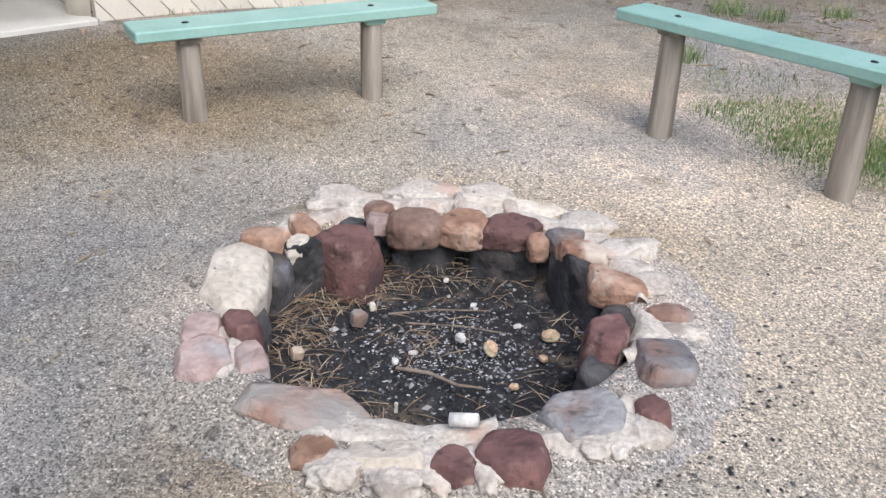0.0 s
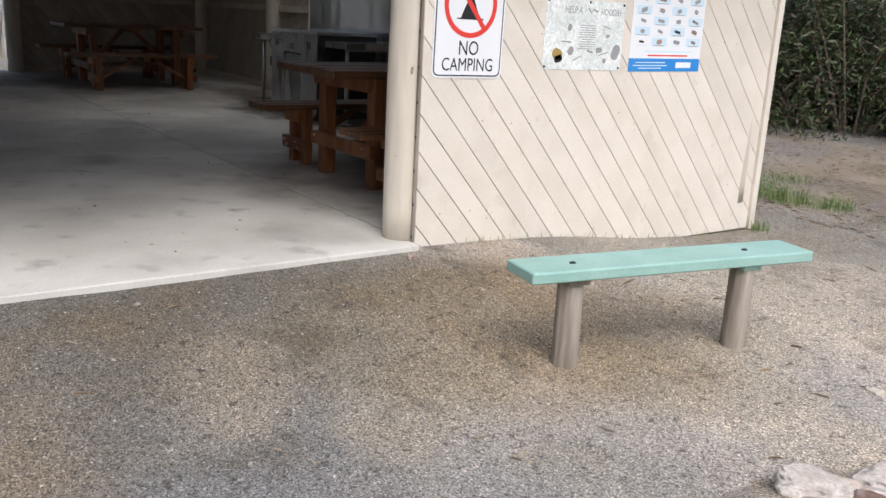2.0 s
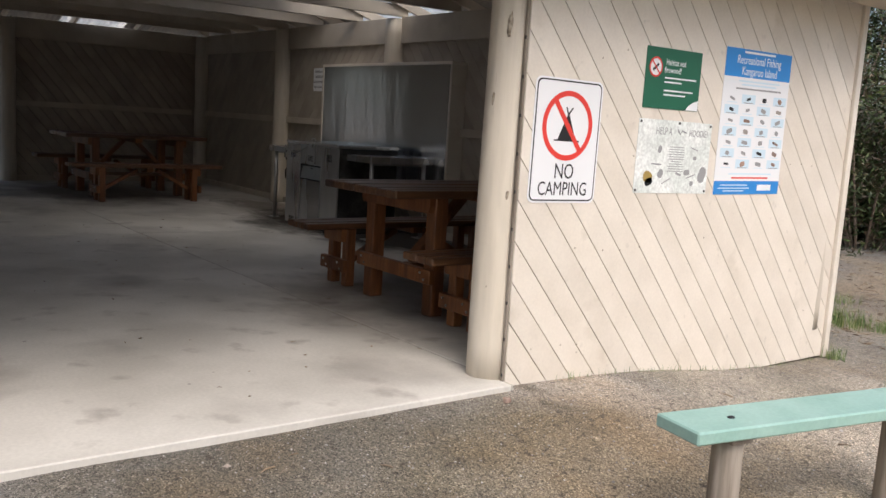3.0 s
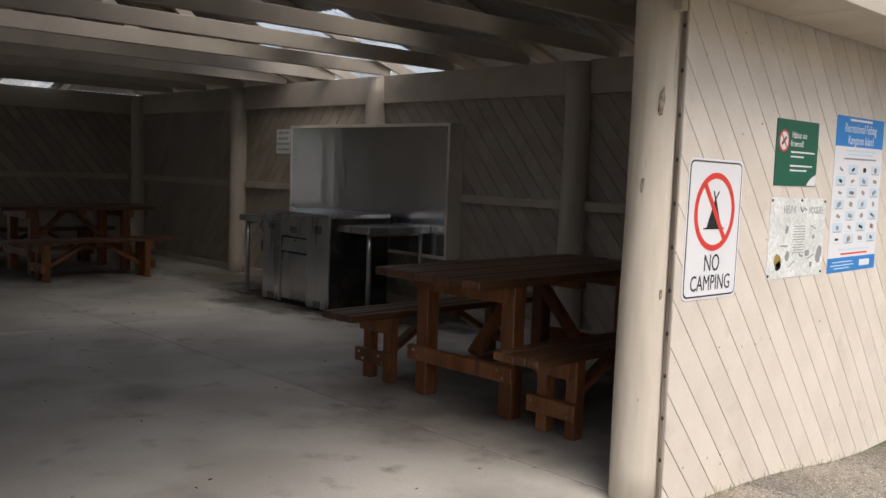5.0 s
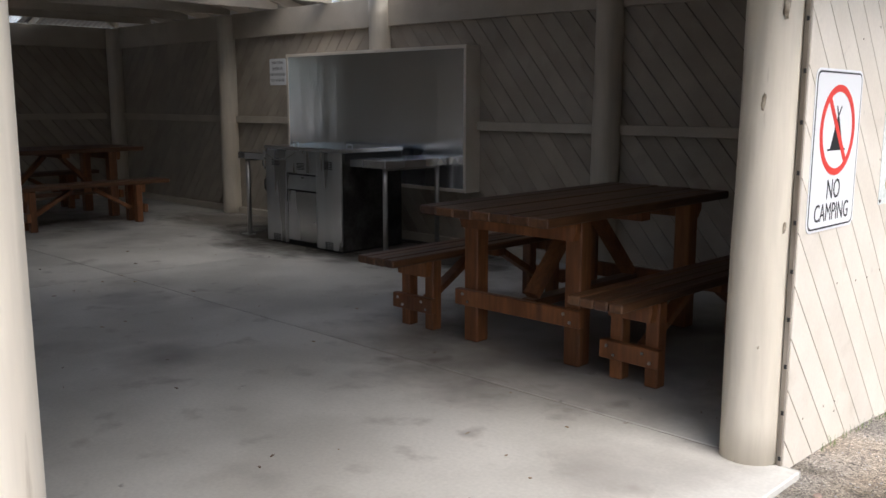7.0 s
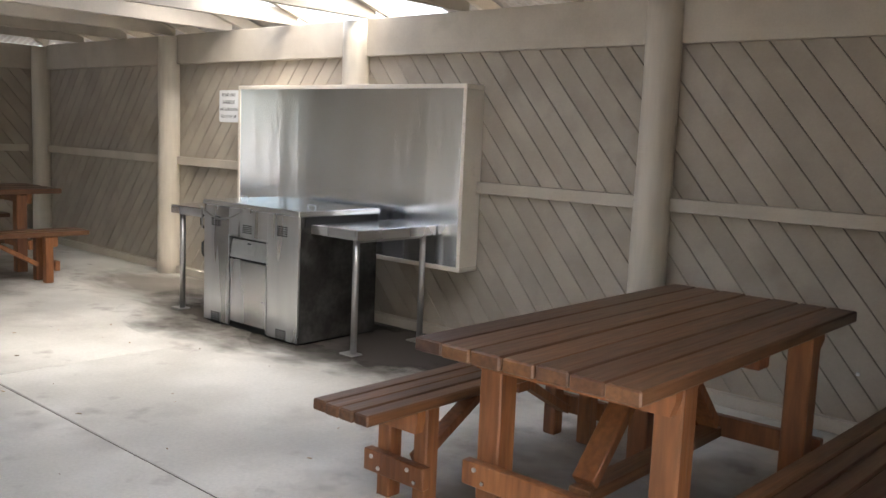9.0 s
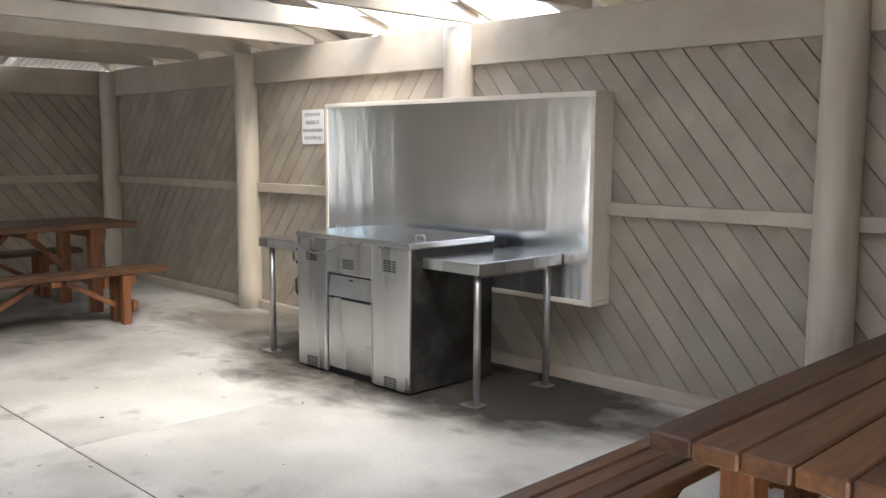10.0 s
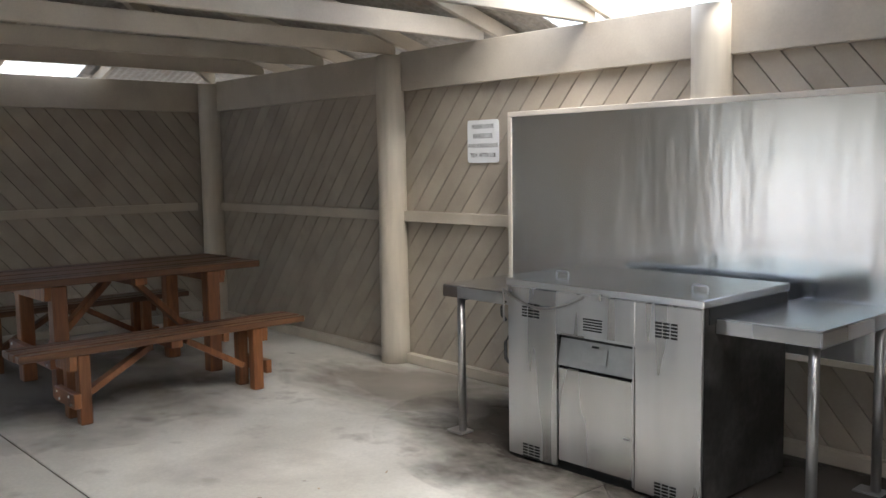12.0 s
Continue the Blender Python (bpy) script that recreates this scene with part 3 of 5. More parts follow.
def corrugated(name, label, side, lo, hi, mat, parent=None, d0=None, d1=99.0):
    """One slope of the hip roof as corrugated sheet; side n, s, e or w; lo..hi along the eave."""
    bm = bmesh.new()
    step = 0.019
    n = round((hi - lo) / step)
    prev = None
    for i in range(n + 1):
        u = lo + (hi - lo) * i / n
        w = 0.008 * math.cos(2 * math.pi * u / 0.076)
        if side in "ns":
            top = min(HALF, u - RX0, RX1 - u)
        else:
            top = min(u - RY0, RY1 - u)
        col = []
        low = -OVER[side] if d0 is None else d0
        low = min(low, top) if d0 is not None else low
        for d in (low, max(min(top, d1), low + 0.001)):
            z = roof_z(d) + 0.012 + w
            col.append(bm.verts.new({"n": (u, RY1 - d, z), "s": (u, RY0 + d, z), "e": (RX1 - d, u, z), "w": (RX0 + d, u, z)}[side]))
        if prev:
            bm.faces.new((prev[0], col[0], col[1], prev[1]))
        prev = col
    ob = part(name, bm, mat, parent, label, smooth=True)
    return ob


roof = thing("roof", "hipped roof of corrugated sheet with translucent panels", "roof", kind="structure")
SKY, SKY_FILL = (-6.75, -4.8), (-4.8, -2.0)
corrugated("roof_sheet", "", "n", RX0 - OVER["w"], SKY[0], ROOFING, roof)
corrugated("skylight_sheet", "translucent corrugated sheet", "n", SKY[0], SKY[1], POLY, roof, None, 1.02)
corrugated("roof_sheet", "", "n", SKY[0], SKY[1], ROOFING, roof, 1.02)
# This second skylight is unseen, added to brighten the floor below it.
corrugated("roof_sheet", "", "n", SKY_FILL[0], SKY_FILL[1], ROOFING, roof, None, 1.65)
corrugated("skylight_sheet", "translucent corrugated sheet", "n", SKY_FILL[0], SKY_FILL[1], POLY, roof, 1.65)
corrugated("roof_sheet", "", "n", SKY_FILL[1], RX1 + 0.45, ROOFING, roof)
corrugated("roof_sheet", "", "s", RX0 - OVER["w"], RX1 + 0.45, ROOFING, roof)
corrugated("roof_sheet", "", "e", RY0 - 0.45, RY1 + OVER["n"], ROOFING, roof)
corrugated("roof_sheet", "", "w", RY0 - 0.45, 2.95, ROOFING, roof)
corrugated("skylight_sheet", "translucent corrugated sheet", "w", 2.95, 3.9, POLY, roof, None, 0.2)
corrugated("roof_sheet", "", "w", 2.95, 3.9, ROOFING, roof, 0.2)
corrugated("roof_sheet", "", "w", 3.9, RY1 + OVER["n"], ROOFING, roof)
XE, XW, YN, YS = RX1 + 0.45, RX0 - OVER["w"], RY1 + OVER["n"], RY0 - 0.45
for a, b, d in (((XE, YS), (XE, YN), 0.45), ((XW, YS), (XE, YS), 0.45)):
    h = 0.05 if d < 0.2 else 0.14
    part("fascia", beam((*a, roof_z(-d) - h / 2 + 0.01), (*b, roof_z(-d) - h / 2 + 0.01), 0.02, h), CREAM, roof)


for a, b in ((YS + 0.02, 0.75), (0.754, 2.9), (2.904, YN - 0.02)):
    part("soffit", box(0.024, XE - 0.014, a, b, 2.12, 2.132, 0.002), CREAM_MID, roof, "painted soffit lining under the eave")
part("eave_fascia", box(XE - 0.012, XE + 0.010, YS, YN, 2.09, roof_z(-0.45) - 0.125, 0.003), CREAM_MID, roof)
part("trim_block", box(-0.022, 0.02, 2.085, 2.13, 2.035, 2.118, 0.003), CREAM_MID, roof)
for n in range(22):
    y, z = 2.3 + rng_nail.random() * 2.5, rng_nail.choice((0.12, 0.62, 1.12, 1.62, 2.0)) + rng_nail.uniform(-0.04, 0.04)
    part("nail", box(-0.001, 0.002, y - 0.003, y + 0.003, z - 0.004, z + 0.004), KNOT, east)

# ---- grime and painted shade on the slab ----


def stain(label, x, y, rx, ry, tone, seed, strength):
    """A thin film of grime and painted shade with a ragged, broken outline."""
    m = bpy.data.materials.new("grime_and_shade")
    m.use_nodes = True
    n, l = m.node_tree.nodes, m.node_tree.links
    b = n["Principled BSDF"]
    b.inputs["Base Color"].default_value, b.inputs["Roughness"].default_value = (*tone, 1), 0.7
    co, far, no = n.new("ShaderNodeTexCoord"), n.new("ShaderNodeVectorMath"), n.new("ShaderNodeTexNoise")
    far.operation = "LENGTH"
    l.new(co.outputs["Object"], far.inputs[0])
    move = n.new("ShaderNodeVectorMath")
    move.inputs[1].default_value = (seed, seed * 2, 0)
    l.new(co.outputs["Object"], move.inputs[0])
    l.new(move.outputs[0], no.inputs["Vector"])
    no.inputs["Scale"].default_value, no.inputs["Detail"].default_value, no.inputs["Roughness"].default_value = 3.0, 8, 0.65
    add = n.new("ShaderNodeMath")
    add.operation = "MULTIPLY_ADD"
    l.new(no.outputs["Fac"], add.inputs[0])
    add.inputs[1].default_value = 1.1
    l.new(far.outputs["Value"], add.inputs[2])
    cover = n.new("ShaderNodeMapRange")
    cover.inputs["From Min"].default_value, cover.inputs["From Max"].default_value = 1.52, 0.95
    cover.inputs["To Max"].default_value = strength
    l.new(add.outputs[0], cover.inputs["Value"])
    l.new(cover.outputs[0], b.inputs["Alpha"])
    d = bmesh.new()
    bmesh.ops.create_circle(d, cap_ends=True, segments=32, radius=1.0)
    ob = part("floor_stain_shade", d, m, None)
    ob.matrix_world = pose(x, y, 0.0015 + 0.0004 * seed) @ Matrix.Diagonal((rx, ry, 1, 1))
    tagged(ob, label, "stain", "grime on the slab", "structure")


# The films under the furniture mix grime with shade painted on the floor.
stain("dark greasy grime and painted shade on the concrete around the barbecue", -5.6, 4.42, 1.5, 1.05, (0.06, 0.047, 0.036), 1.0, 0.95)
stain("dark greasy grime and painted shade on the concrete under the steel table", -4.35, 4.5, 1.15, 0.9, (0.05, 0.04, 0.032), 4.0, 0.95)
stain("brown dirt and painted shade on the concrete under the bench", -9.3, 2.9, 1.9, 1.5, (0.13, 0.10, 0.075), 7.0, 0.6)
stain("ragged brown patch on the concrete along the wall", -7.4, 4.5, 1.3, 0.7, (0.15, 0.115, 0.085), 11.0, 0.55)
stain("brown painted shade on the concrete under the picnic table", -1.7, 3.1, 1.5, 1.4, (0.13, 0.10, 0.075), 15.0, 0.5)
cap = bmesh.new()
bmesh.ops.create_uvsphere(cap, u_segments=12, v_segments=8, radius=0.011, matrix=Matrix.Translation((-1.48, 5.024, 0.33)) @ Matrix.Diagonal((1, 0.6, 1, 1)))
part("plastic_cap", cap, WHITE, north, "small round white cap", smooth=True)

# ---- barbecue and splashback ----
splash = thing("splashback", "brushed steel splashback sheet in a cream timber frame", "splashback")
SX0, SX1, SZ0, SZ1, SY = -6.705, -4.08, 0.528, 1.825, 4.838
part("steel_sheet", box(SX0 + 0.03, SX1 - 0.03, SY + 0.006, SY + 0.010, SZ0 + 0.03, SZ1 - 0.03), SHEET, splash, "brushed stainless steel sheet")
part("frame_top", box(SX0, SX1, SY, 5.026, SZ1 - 0.032, SZ1, 0.003), CREAM, splash)
part("frame_bottom", box(SX0, SX1, SY, 5.026, SZ0, SZ0 + 0.032, 0.003), CREAM, splash)
part("frame_side", box(SX0, SX0 + 0.032, SY, 5.026, SZ0 + 0.033, SZ1 - 0.033, 0.003), CREAM, splash)
part("frame_side", box(SX1 - 0.032, SX1, SY, 5.026, SZ0 + 0.033, SZ1 - 0.033, 0.003), CREAM, splash)
part("backing", box(SX0 + 0.034, SX1 - 0.034, SY + 0.012, SY + 0.03, SZ0 + 0.034, SZ1 - 0.034), CREAM, splash)
for k in range(5):
    for x in (SX0 + 0.045, SX1 - 0.045):
        b = bmesh.new()
        bmesh.ops.create_uvsphere(b, u_segments=8, v_segments=4, radius=0.006, matrix=Matrix.Translation((x, SY + 0.004, SZ0 + 0.1 + k * 0.27)))
        part("screw", b, DARK_STEEL, splash)


def slots(parent, x0, z0, n, w, h, gap, y, rows=1, row_gap=0.0):
    for r in range(rows):
        for k in range(n):
            part("vent_slot", box(x0 + k * (w + gap), x0 + k * (w + gap) + w, y - 0.003, y + 0.001, z0 - r * (h + row_gap), z0 - r * (h + row_gap) + h), BLACK, parent)


bbq = thing("barbecue", "stainless steel park barbecue with closed lid and vents", "barbecue")
BX0, BX1, BY0, BY1 = -5.885, -4.765, 3.975, 4.70
DX0, DX1 = -5.555, -5.115
part("front_panel", box(BX0, DX0 - 0.012, BY0, BY0 + 0.02, 0.02, 0.885, 0.003), STEEL, bbq)
part("front_panel", box(DX1 + 0.012, BX1, BY0, BY0 + 0.02, 0.02, 0.885, 0.003), STEEL, bbq)
part("front_panel", box(DX0 - 0.0115, DX1 + 0.0115, BY0, BY0 + 0.02, 0.68, 0.885, 0.003), STEEL, bbq)
part("recess", box(DX0 - 0.0115, DX1 + 0.0115, BY0 + 0.03, BY0 + 0.034, 0.02, 0.68), BLACK, bbq)
part("side_panel", box(BX0, BX0 + 0.004, BY0 + 0.021, BY1, 0.02, 0.885), STEEL, bbq)
part("side_panel", box(BX1 - 0.004, BX1, BY0 + 0.021, BY1, 0.02, 0.885), SHADED_STEEL, bbq)
part("back_panel", box(BX0 + 0.005, BX1 - 0.005, BY1 - 0.004, BY1, 0.02, 0.885), STEEL, bbq)
part("plinth", box(BX0 + 0.03, BX1 - 0.03, BY0 + 0.03, BY1 - 0.03, 0.0, 0.03), BLACK, bbq)
door = part("door", box(DX0, DX1, BY0 + 0.004, BY0 + 0.022, 0.055, 0.515, 0.003), STEEL, bbq, "plain steel door")
part("lock", box(DX1 - 0.05, DX1 - 0.02, BY0, BY0 + 0.004, 0.24, 0.25), DARK_STEEL, door)
hood = bmesh.new()
hv = [hood.verts.new(v) for v in ((DX0, BY0 + 0.002, 0.53), (DX1, BY0 + 0.002, 0.53), (DX1, BY0 + 0.028, 0.66), (DX0, BY0 + 0.028, 0.66), (DX0, BY0 + 0.03, 0.53), (DX1, BY0 + 0.03, 0.53), (DX1, BY0 + 0.03, 0.66), (DX0, BY0 + 0.03, 0.66))]
for f in ((0, 1, 2, 3), (4, 7, 6, 5), (0, 4, 5, 1), (2, 6, 7, 3), (0, 3, 7, 4), (1, 5, 6, 2)):
    hood.faces.new([hv[k] for k in f])
panel = part("control_panel", hood, DARK_STEEL, bbq, "sloping steel control panel")
m = pose((DX0 + DX1) / 2, BY0 + 0.0115, 0.60, 90 - 11.3)
part("instruction_plate", box(-0.07, 0.07, -0.035, 0.035, 0.002, 0.004, m=m), DARK_STEEL, panel)
part("push_button", box(-0.02, 0.02, 0.037, 0.047, 0.002, 0.007, m=m), BLACK, panel)
for x in (DX0 - 0.011, DX1 + 0.003):
    part("door_frame", box(x, x + 0.008, BY0 - 0.004, BY0 + 0.0, 0.03, 0.68), STEEL, bbq)
part("door_frame", box(DX0 - 0.011, DX1 + 0.011, BY0 - 0.004, BY0 + 0.0, 0.6805, 0.690), STEEL, bbq)
for x0, z0 in ((BX0 + 0.10, 0.80), (BX1 - 0.23, 0.80), (BX0 + 0.10, 0.08), (BX1 - 0.23, 0.08)):
    slots(bbq, x0, z0, 3, 0.032, 0.009, 0.008, BY0, 5, 0.006)
slots(bbq, -5.395, 0.77, 1, 0.11, 0.007, 0.0, BY0, 5, 0.006)
lid = part("lid", box(BX0 - 0.006, BX1 + 0.012, BY0 - 0.008, BY1 + 0.01, 0.888, 0.925, 0.004), SHEET, bbq, "flat steel lid with two handles")
part("hotplate_box", box(BX1 + 0.0005, BX1 + 0.006, BY0 + 0.05, BY1, 0.815, 0.886), BLACK, bbq)
for x in (BX0 + 0.16, BX1 - 0.16):
    y = BY0 + 0.24
    part("handle", tube([(x - 0.04, y, 0.925), (x - 0.04, y, 0.942), (x - 0.03, y, 0.949), (x + 0.03, y, 0.949), (x + 0.04, y, 0.942), (x + 0.04, y, 0.925)], 0.005), STEEL, lid, "bent steel handle")
part("latch", box(-5.34, -5.28, BY0 - 0.016, BY0 - 0.009, 0.868, 0.900, 0.002), STEEL, bbq)
chain = [(BX0 - 0.02 + 0.52 * k / 12, BY0 - 0.012 - 0.01 * math.sin(math.pi * k / 12), 0.865 - 0.075 * math.sin(math.pi * k / 12) + 0.012 * k / 12) for k in range(13)]
part("cable", tube(chain, 0.007), DARK_STEEL, bbq, "sagging steel cable across the front")
for x, z0, z1 in ((BX0 - 0.035, 0.70, 0.80), (BX0 - 0.012, 0.48, 0.62)):
    b = tube([(x, BY0 + 0.02, z1), (x - 0.008, BY0 + 0.0, z1 - 0.03), (x - 0.006, BY0 + 0.0, z0 + 0.03), (x, BY0 + 0.02, z0)], 0.009)
    part("side_latch", b, BLACK, bbq)
part("cable_tail", tube([(BX0 - 0.02, BY0 - 0.01, 0.865), (BX0 - 0.03, BY0 + 0.0, 0.80), (BX0 - 0.028, BY0 + 0.0, 0.70)], 0.006), DARK_STEEL, bbq)


def side_table(x0, x1, y0, label):
    t = thing("side_table", label, "side table", group="barbecue side tables")
    part("tabletop", box(x0, x1, y0, 4.83, 0.831, 0.84, 0.002), SHEET, t)
    part("apron", box(x0, x1, y0, y0 + 0.006, 0.772, 0.83), STEEL, t)
    part("apron", box(x1 - 0.006, x1, y0 + 0.007, 4.83, 0.772, 0.83), STEEL, t)
    part("apron", box(x0, x0 + 0.006, y0 + 0.007, 4.83, 0.772, 0.83), STEEL, t)
    lx = x1 - 0.05 if x0 > -5 else x0 + 0.10
    for y in (y0 + 0.045, 4.755):
        leg = part("leg", tube([(lx, y, 0.012), (lx, y, 0.4), (lx, y, 0.829)], 0.022, 14), DARK_STEEL, t, "round steel tube", smooth=True)
        part("foot_plate", box(lx - 0.085, lx + 0.04, y - 0.05, y + 0.045, 0.0, 0.012, 0.002), DARK_STEEL, leg, "bolted steel foot plate")
    part("cross_rail", box(lx - 0.012, lx + 0.012, y0 + 0.07, 4.73, 0.75, 0.771), DARK_STEEL, t)


side_table(-4.762, -4.305, 4.08, "stainless steel side table on square legs")
side_table(-6.44, -5.888, 4.03, "narrow stainless steel side table in shade")

# ---- picnic tables and benches ----


def bolts(parent, pts, axis):
    for p in pts:
        b = bmesh.new()
        r = pose(*p, 90 if axis == "y" else 0, 90 if axis == "x" else 0, 0)
        bmesh.ops.create_cone(b, segments=8, radius1=0.011, radius2=0.008, depth=0.012, cap_ends=True, matrix=r)
        part("bolt", b, STEEL, parent)


def trestle(t, w, top, y, inner, leg, low, out):
    """Two legs, a top bearer and a low rail at y; inner: half distance between leg centres; out: the side (+-1) where the rails are fixed."""
    for s in (-1, 1):
        part("leg", box(s * inner - leg / 2, s * inner + leg / 2, y - leg / 2, y + leg / 2, 0, top - 0.001, 0.006), TIMBER_UP, t)
    yo = y + out * (leg / 2 + 0.0235)
    b = bmesh.new()
    h = 0.095
    pts = [(-w / 2 + 0.03, top - 0.002), (w / 2 - 0.03, top - 0.002), (w / 2 - 0.03, top - 0.045), (inner - 0.02 + leg / 2, top - h), (-inner + 0.02 - leg / 2, top - h), (-w / 2 + 0.03, top - 0.045)]
    fr = [b.verts.new((px, yo - 0.022, pz)) for px, pz in pts]
    ba = [b.verts.new((px, yo + 0.022, pz)) for px, pz in pts]
    b.faces.new(fr)
    b.faces.new(ba[::-1])
    for k in range(6):
        b.faces.new((fr[k], fr[(k + 1) % 6], ba[(k + 1) % 6], ba[k]))
    part("bearer", b, TIMBER_UP, t)
    rail = part("low_rail", box(-inner - leg / 2 - 0.03, inner + leg / 2 + 0.03, yo - 0.022, yo + 0.022, low - 0.045, low + 0.045, 0.004), TIMBER_UP, t)
    face = yo + out * 0.022
    bolts(rail, [(s * inner + d, face, low + e) for s in (-1, 1) for d, e in ((-0.02, 0.02), (0.02, -0.02))], "y")


def plank_top(t, name, width, n, y0, y1, z0, z1):
    gap = 0.0045
    w = (width - gap * (n - 1)) / n
    for k in range(n):
        x = -width / 2 + k * (w + gap)
        e = 0.006 * math.sin(k * 5.1)
        part(name, box(x, x + w, y0 + e, y1 - e, z0, z1 + 0.0015 * math.sin(k * 3.7), 0.006), TIMBER, t)


def picnic_table(label):
    t = thing("picnic_table", label, "table", group="picnic tables")
    plank_top(t, "tabletop_plank", 0.85, 7, -0.92, 0.92, 0.752, 0.80)
    for s in (-1, 1):
        trestle(t, 0.84, 0.751, s * 0.55, 0.345, 0.098, 0.26, s)
        part("brace", beam((0, s * 0.49, 0.30), (0, s * 0.08, 0.715), 0.09, 0.045), TIMBER_UP, t)
    part("stretcher", box(-0.045, 0.045, -0.52, 0.52, 0.24, 0.285, 0.004), TIMBER, t)
    part("centre_bearer", box(-0.40, 0.40, -0.045, 0.045, 0.70, 0.751, 0.004), TIMBER_UP, t)
    return t


def picnic_bench(label):
    t = thing("picnic_bench", label, "bench", group="picnic benches")
    plank_top(t, "seat_plank", 0.30, 4, -0.95, 0.95, 0.422, 0.466)
    for s in (-1, 1):
        trestle(t, 0.31, 0.421, s * 0.58, 0.10, 0.072, 0.155, s)
        part("brace", beam((0, s * 0.525, 0.16), (0, s * 0.12, 0.39), 0.07, 0.04), TIMBER_UP, t)
    part("centre_bearer", box(-0.14, 0.14, -0.04, 0.04, 0.376, 0.421, 0.004), TIMBER_UP, t)
    return t


table = picnic_table("red-brown stained timber picnic table by the open end")
table.matrix_world = pose(-1.675, 3.245, 0, 0, 0, 0.6)
bench = picnic_bench("red-brown slatted timber bench beside the picnic table")
bench.matrix_world = pose(-2.462, 3.275, 0)
copy_thing(bench, pose(-0.93, 3.24, 0, 0, 0, -1.0))
far_table = copy_thing(table, pose(-9.12, 3.27, 0))
far_table["label"] = "red-brown timber picnic table in the dark corner"
far_bench = copy_thing(bench, pose(-8.15, 3.18, 0))
far_bench["label"] = "red-brown timber bench in front of the corner table"
copy_thing(far_bench, pose(-9.95, 3.2, 0))["label"] = "red-brown timber bench behind the corner table"

# ---- green benches outside ----


def green_bench(name_label, p, q, top, legs, wide=0.29):
    """Plank from p to q (its near edge), legs at distances along it."""
    p, q = Vector((*p, 0)), Vector((*q, 0))
    d = (q - p).normalized()
    n = Vector((-d.y, d.x, 0))
    m = Matrix((d, n, Vector((0, 0, 1)))).transposed().to_4x4()
    m.translation = p
    t = thing("plank_bench", name_label, "bench", m, "green plank benches")
    long = (q - p).length
    part("seat", box(0, long, 0, wide, top - 0.048, top, 0.006), GREEN, t, "mint-green painted plank")
    for k, (a, b) in enumerate(legs):
        w = m @ Vector((a, b, 0))
        g = ground_z(w.x, w.y) - 0.12
        leg = part("leg", log(0.058, 0.052, g, top - 0.062, 3.3 * k + long, 8, 16, 0.008), GREY_LOG, t, "weathered grey round log", smooth=True)
        leg.location = (a, b, 0)
        part("bracket", box(a - 0.05, a + 0.05, 0.03, wide - 0.03, top - 0.075, top - 0.0485, 0.003), GREEN if k else GREY_LOG, t)
        bolt = bmesh.new()
        bmesh.ops.create_uvsphere(bolt, u_segments=8, v_segments=6, radius=0.012, matrix=Matrix.Translation((a, wide * 0.45, top + 0.001)) @ Matrix.Diagonal((1.4, 1, 0.5, 1)))
        part("bolt", bolt, BLACK, t)


green_bench("mint-green plank bench on weathered log legs by the wall", (1.396, 1.805), (1.665, 3.212), 0.25, ((0.235, 0.10), (1.12, 0.09)), 0.22)
green_bench("mint-green plank bench on cracked log legs by the grass", (2.446, 3.585), (3.93, 3.60), 0.335, ((0.26, 0.08), (1.13, 0.09)), 0.22)

# ---- signs ----


def sign_frame(y, z):
    """Local x along +y of the wall, local y up, local z out of the wall."""
    m = Matrix(((0, 0, 1, 0.0), (1, 0, 0, y), (0, 1, 0, z), (0, 0, 0, 1)))
    return m


def plate(w, h, r, z0, z1, m):
    bm = bmesh.new()
    pts = []
    for cx, cy, a0 in ((w / 2 - r, h / 2 - r, 0), (-w / 2 + r, h / 2 - r, 90), (-w / 2 + r, -h / 2 + r, 180), (w / 2 - r, -h / 2 + r, 270)):
        for k in range(5):
            a = radians(a0 + 22.5 * k)
            pts.append((cx + r * math.cos(a), cy + r * math.sin(a)))
    lo = [bm.verts.new(m @ Vector((x, y, z0))) for x, y in pts]
    hi = [bm.verts.new(m @ Vector((x, y, z1))) for x, y in pts]
    bm.faces.new(hi)
    bm.faces.new(lo[::-1])
    for k in range(len(pts)):
        bm.faces.new((lo[k], lo[(k + 1) % len(pts)], hi[(k + 1) % len(pts)], hi[k]))
    return bm


def ring(r0, r1, z0, z1, m, n=40):
    bm = bmesh.new()
    rows = [[bm.verts.new(m @ Vector((r * math.cos(2 * math.pi * k / n), r * math.sin(2 * math.pi * k / n), z))) for k in range(n)] for r, z in ((r0, z1), (r1, z1), (r1, z0), (r0, z0))]
    for i in range(4):
        for k in range(n):
            bm.faces.new((rows[i][k], rows[i][(k + 1) % n], rows[(i + 1) % 4][(k + 1) % n], rows[(i + 1) % 4][k]))
    return bm


def flat(pts, z0, z1, m):
    bm = bmesh.new()
    lo = [bm.verts.new(m @ Vector((x, y, z0))) for x, y in pts]
    hi = [bm.verts.new(m @ Vector((x, y, z1))) for x, y in pts]
    bm.faces.new(hi)
    bm.faces.new(lo[::-1])
    for k in range(len(pts)):
        bm.faces.new((lo[k], lo[(k + 1) % len(pts)], hi[(k + 1) % len(pts)], hi[k]))
    return bm


def bar(x, y, w, h, z0, z1, m):
    return flat([(x - w / 2, y - h / 2), (x + w / 2, y - h / 2), (x + w / 2, y + h / 2), (x - w / 2, y + h / 2)], z0, z1, m)


rng = random.Random(5)
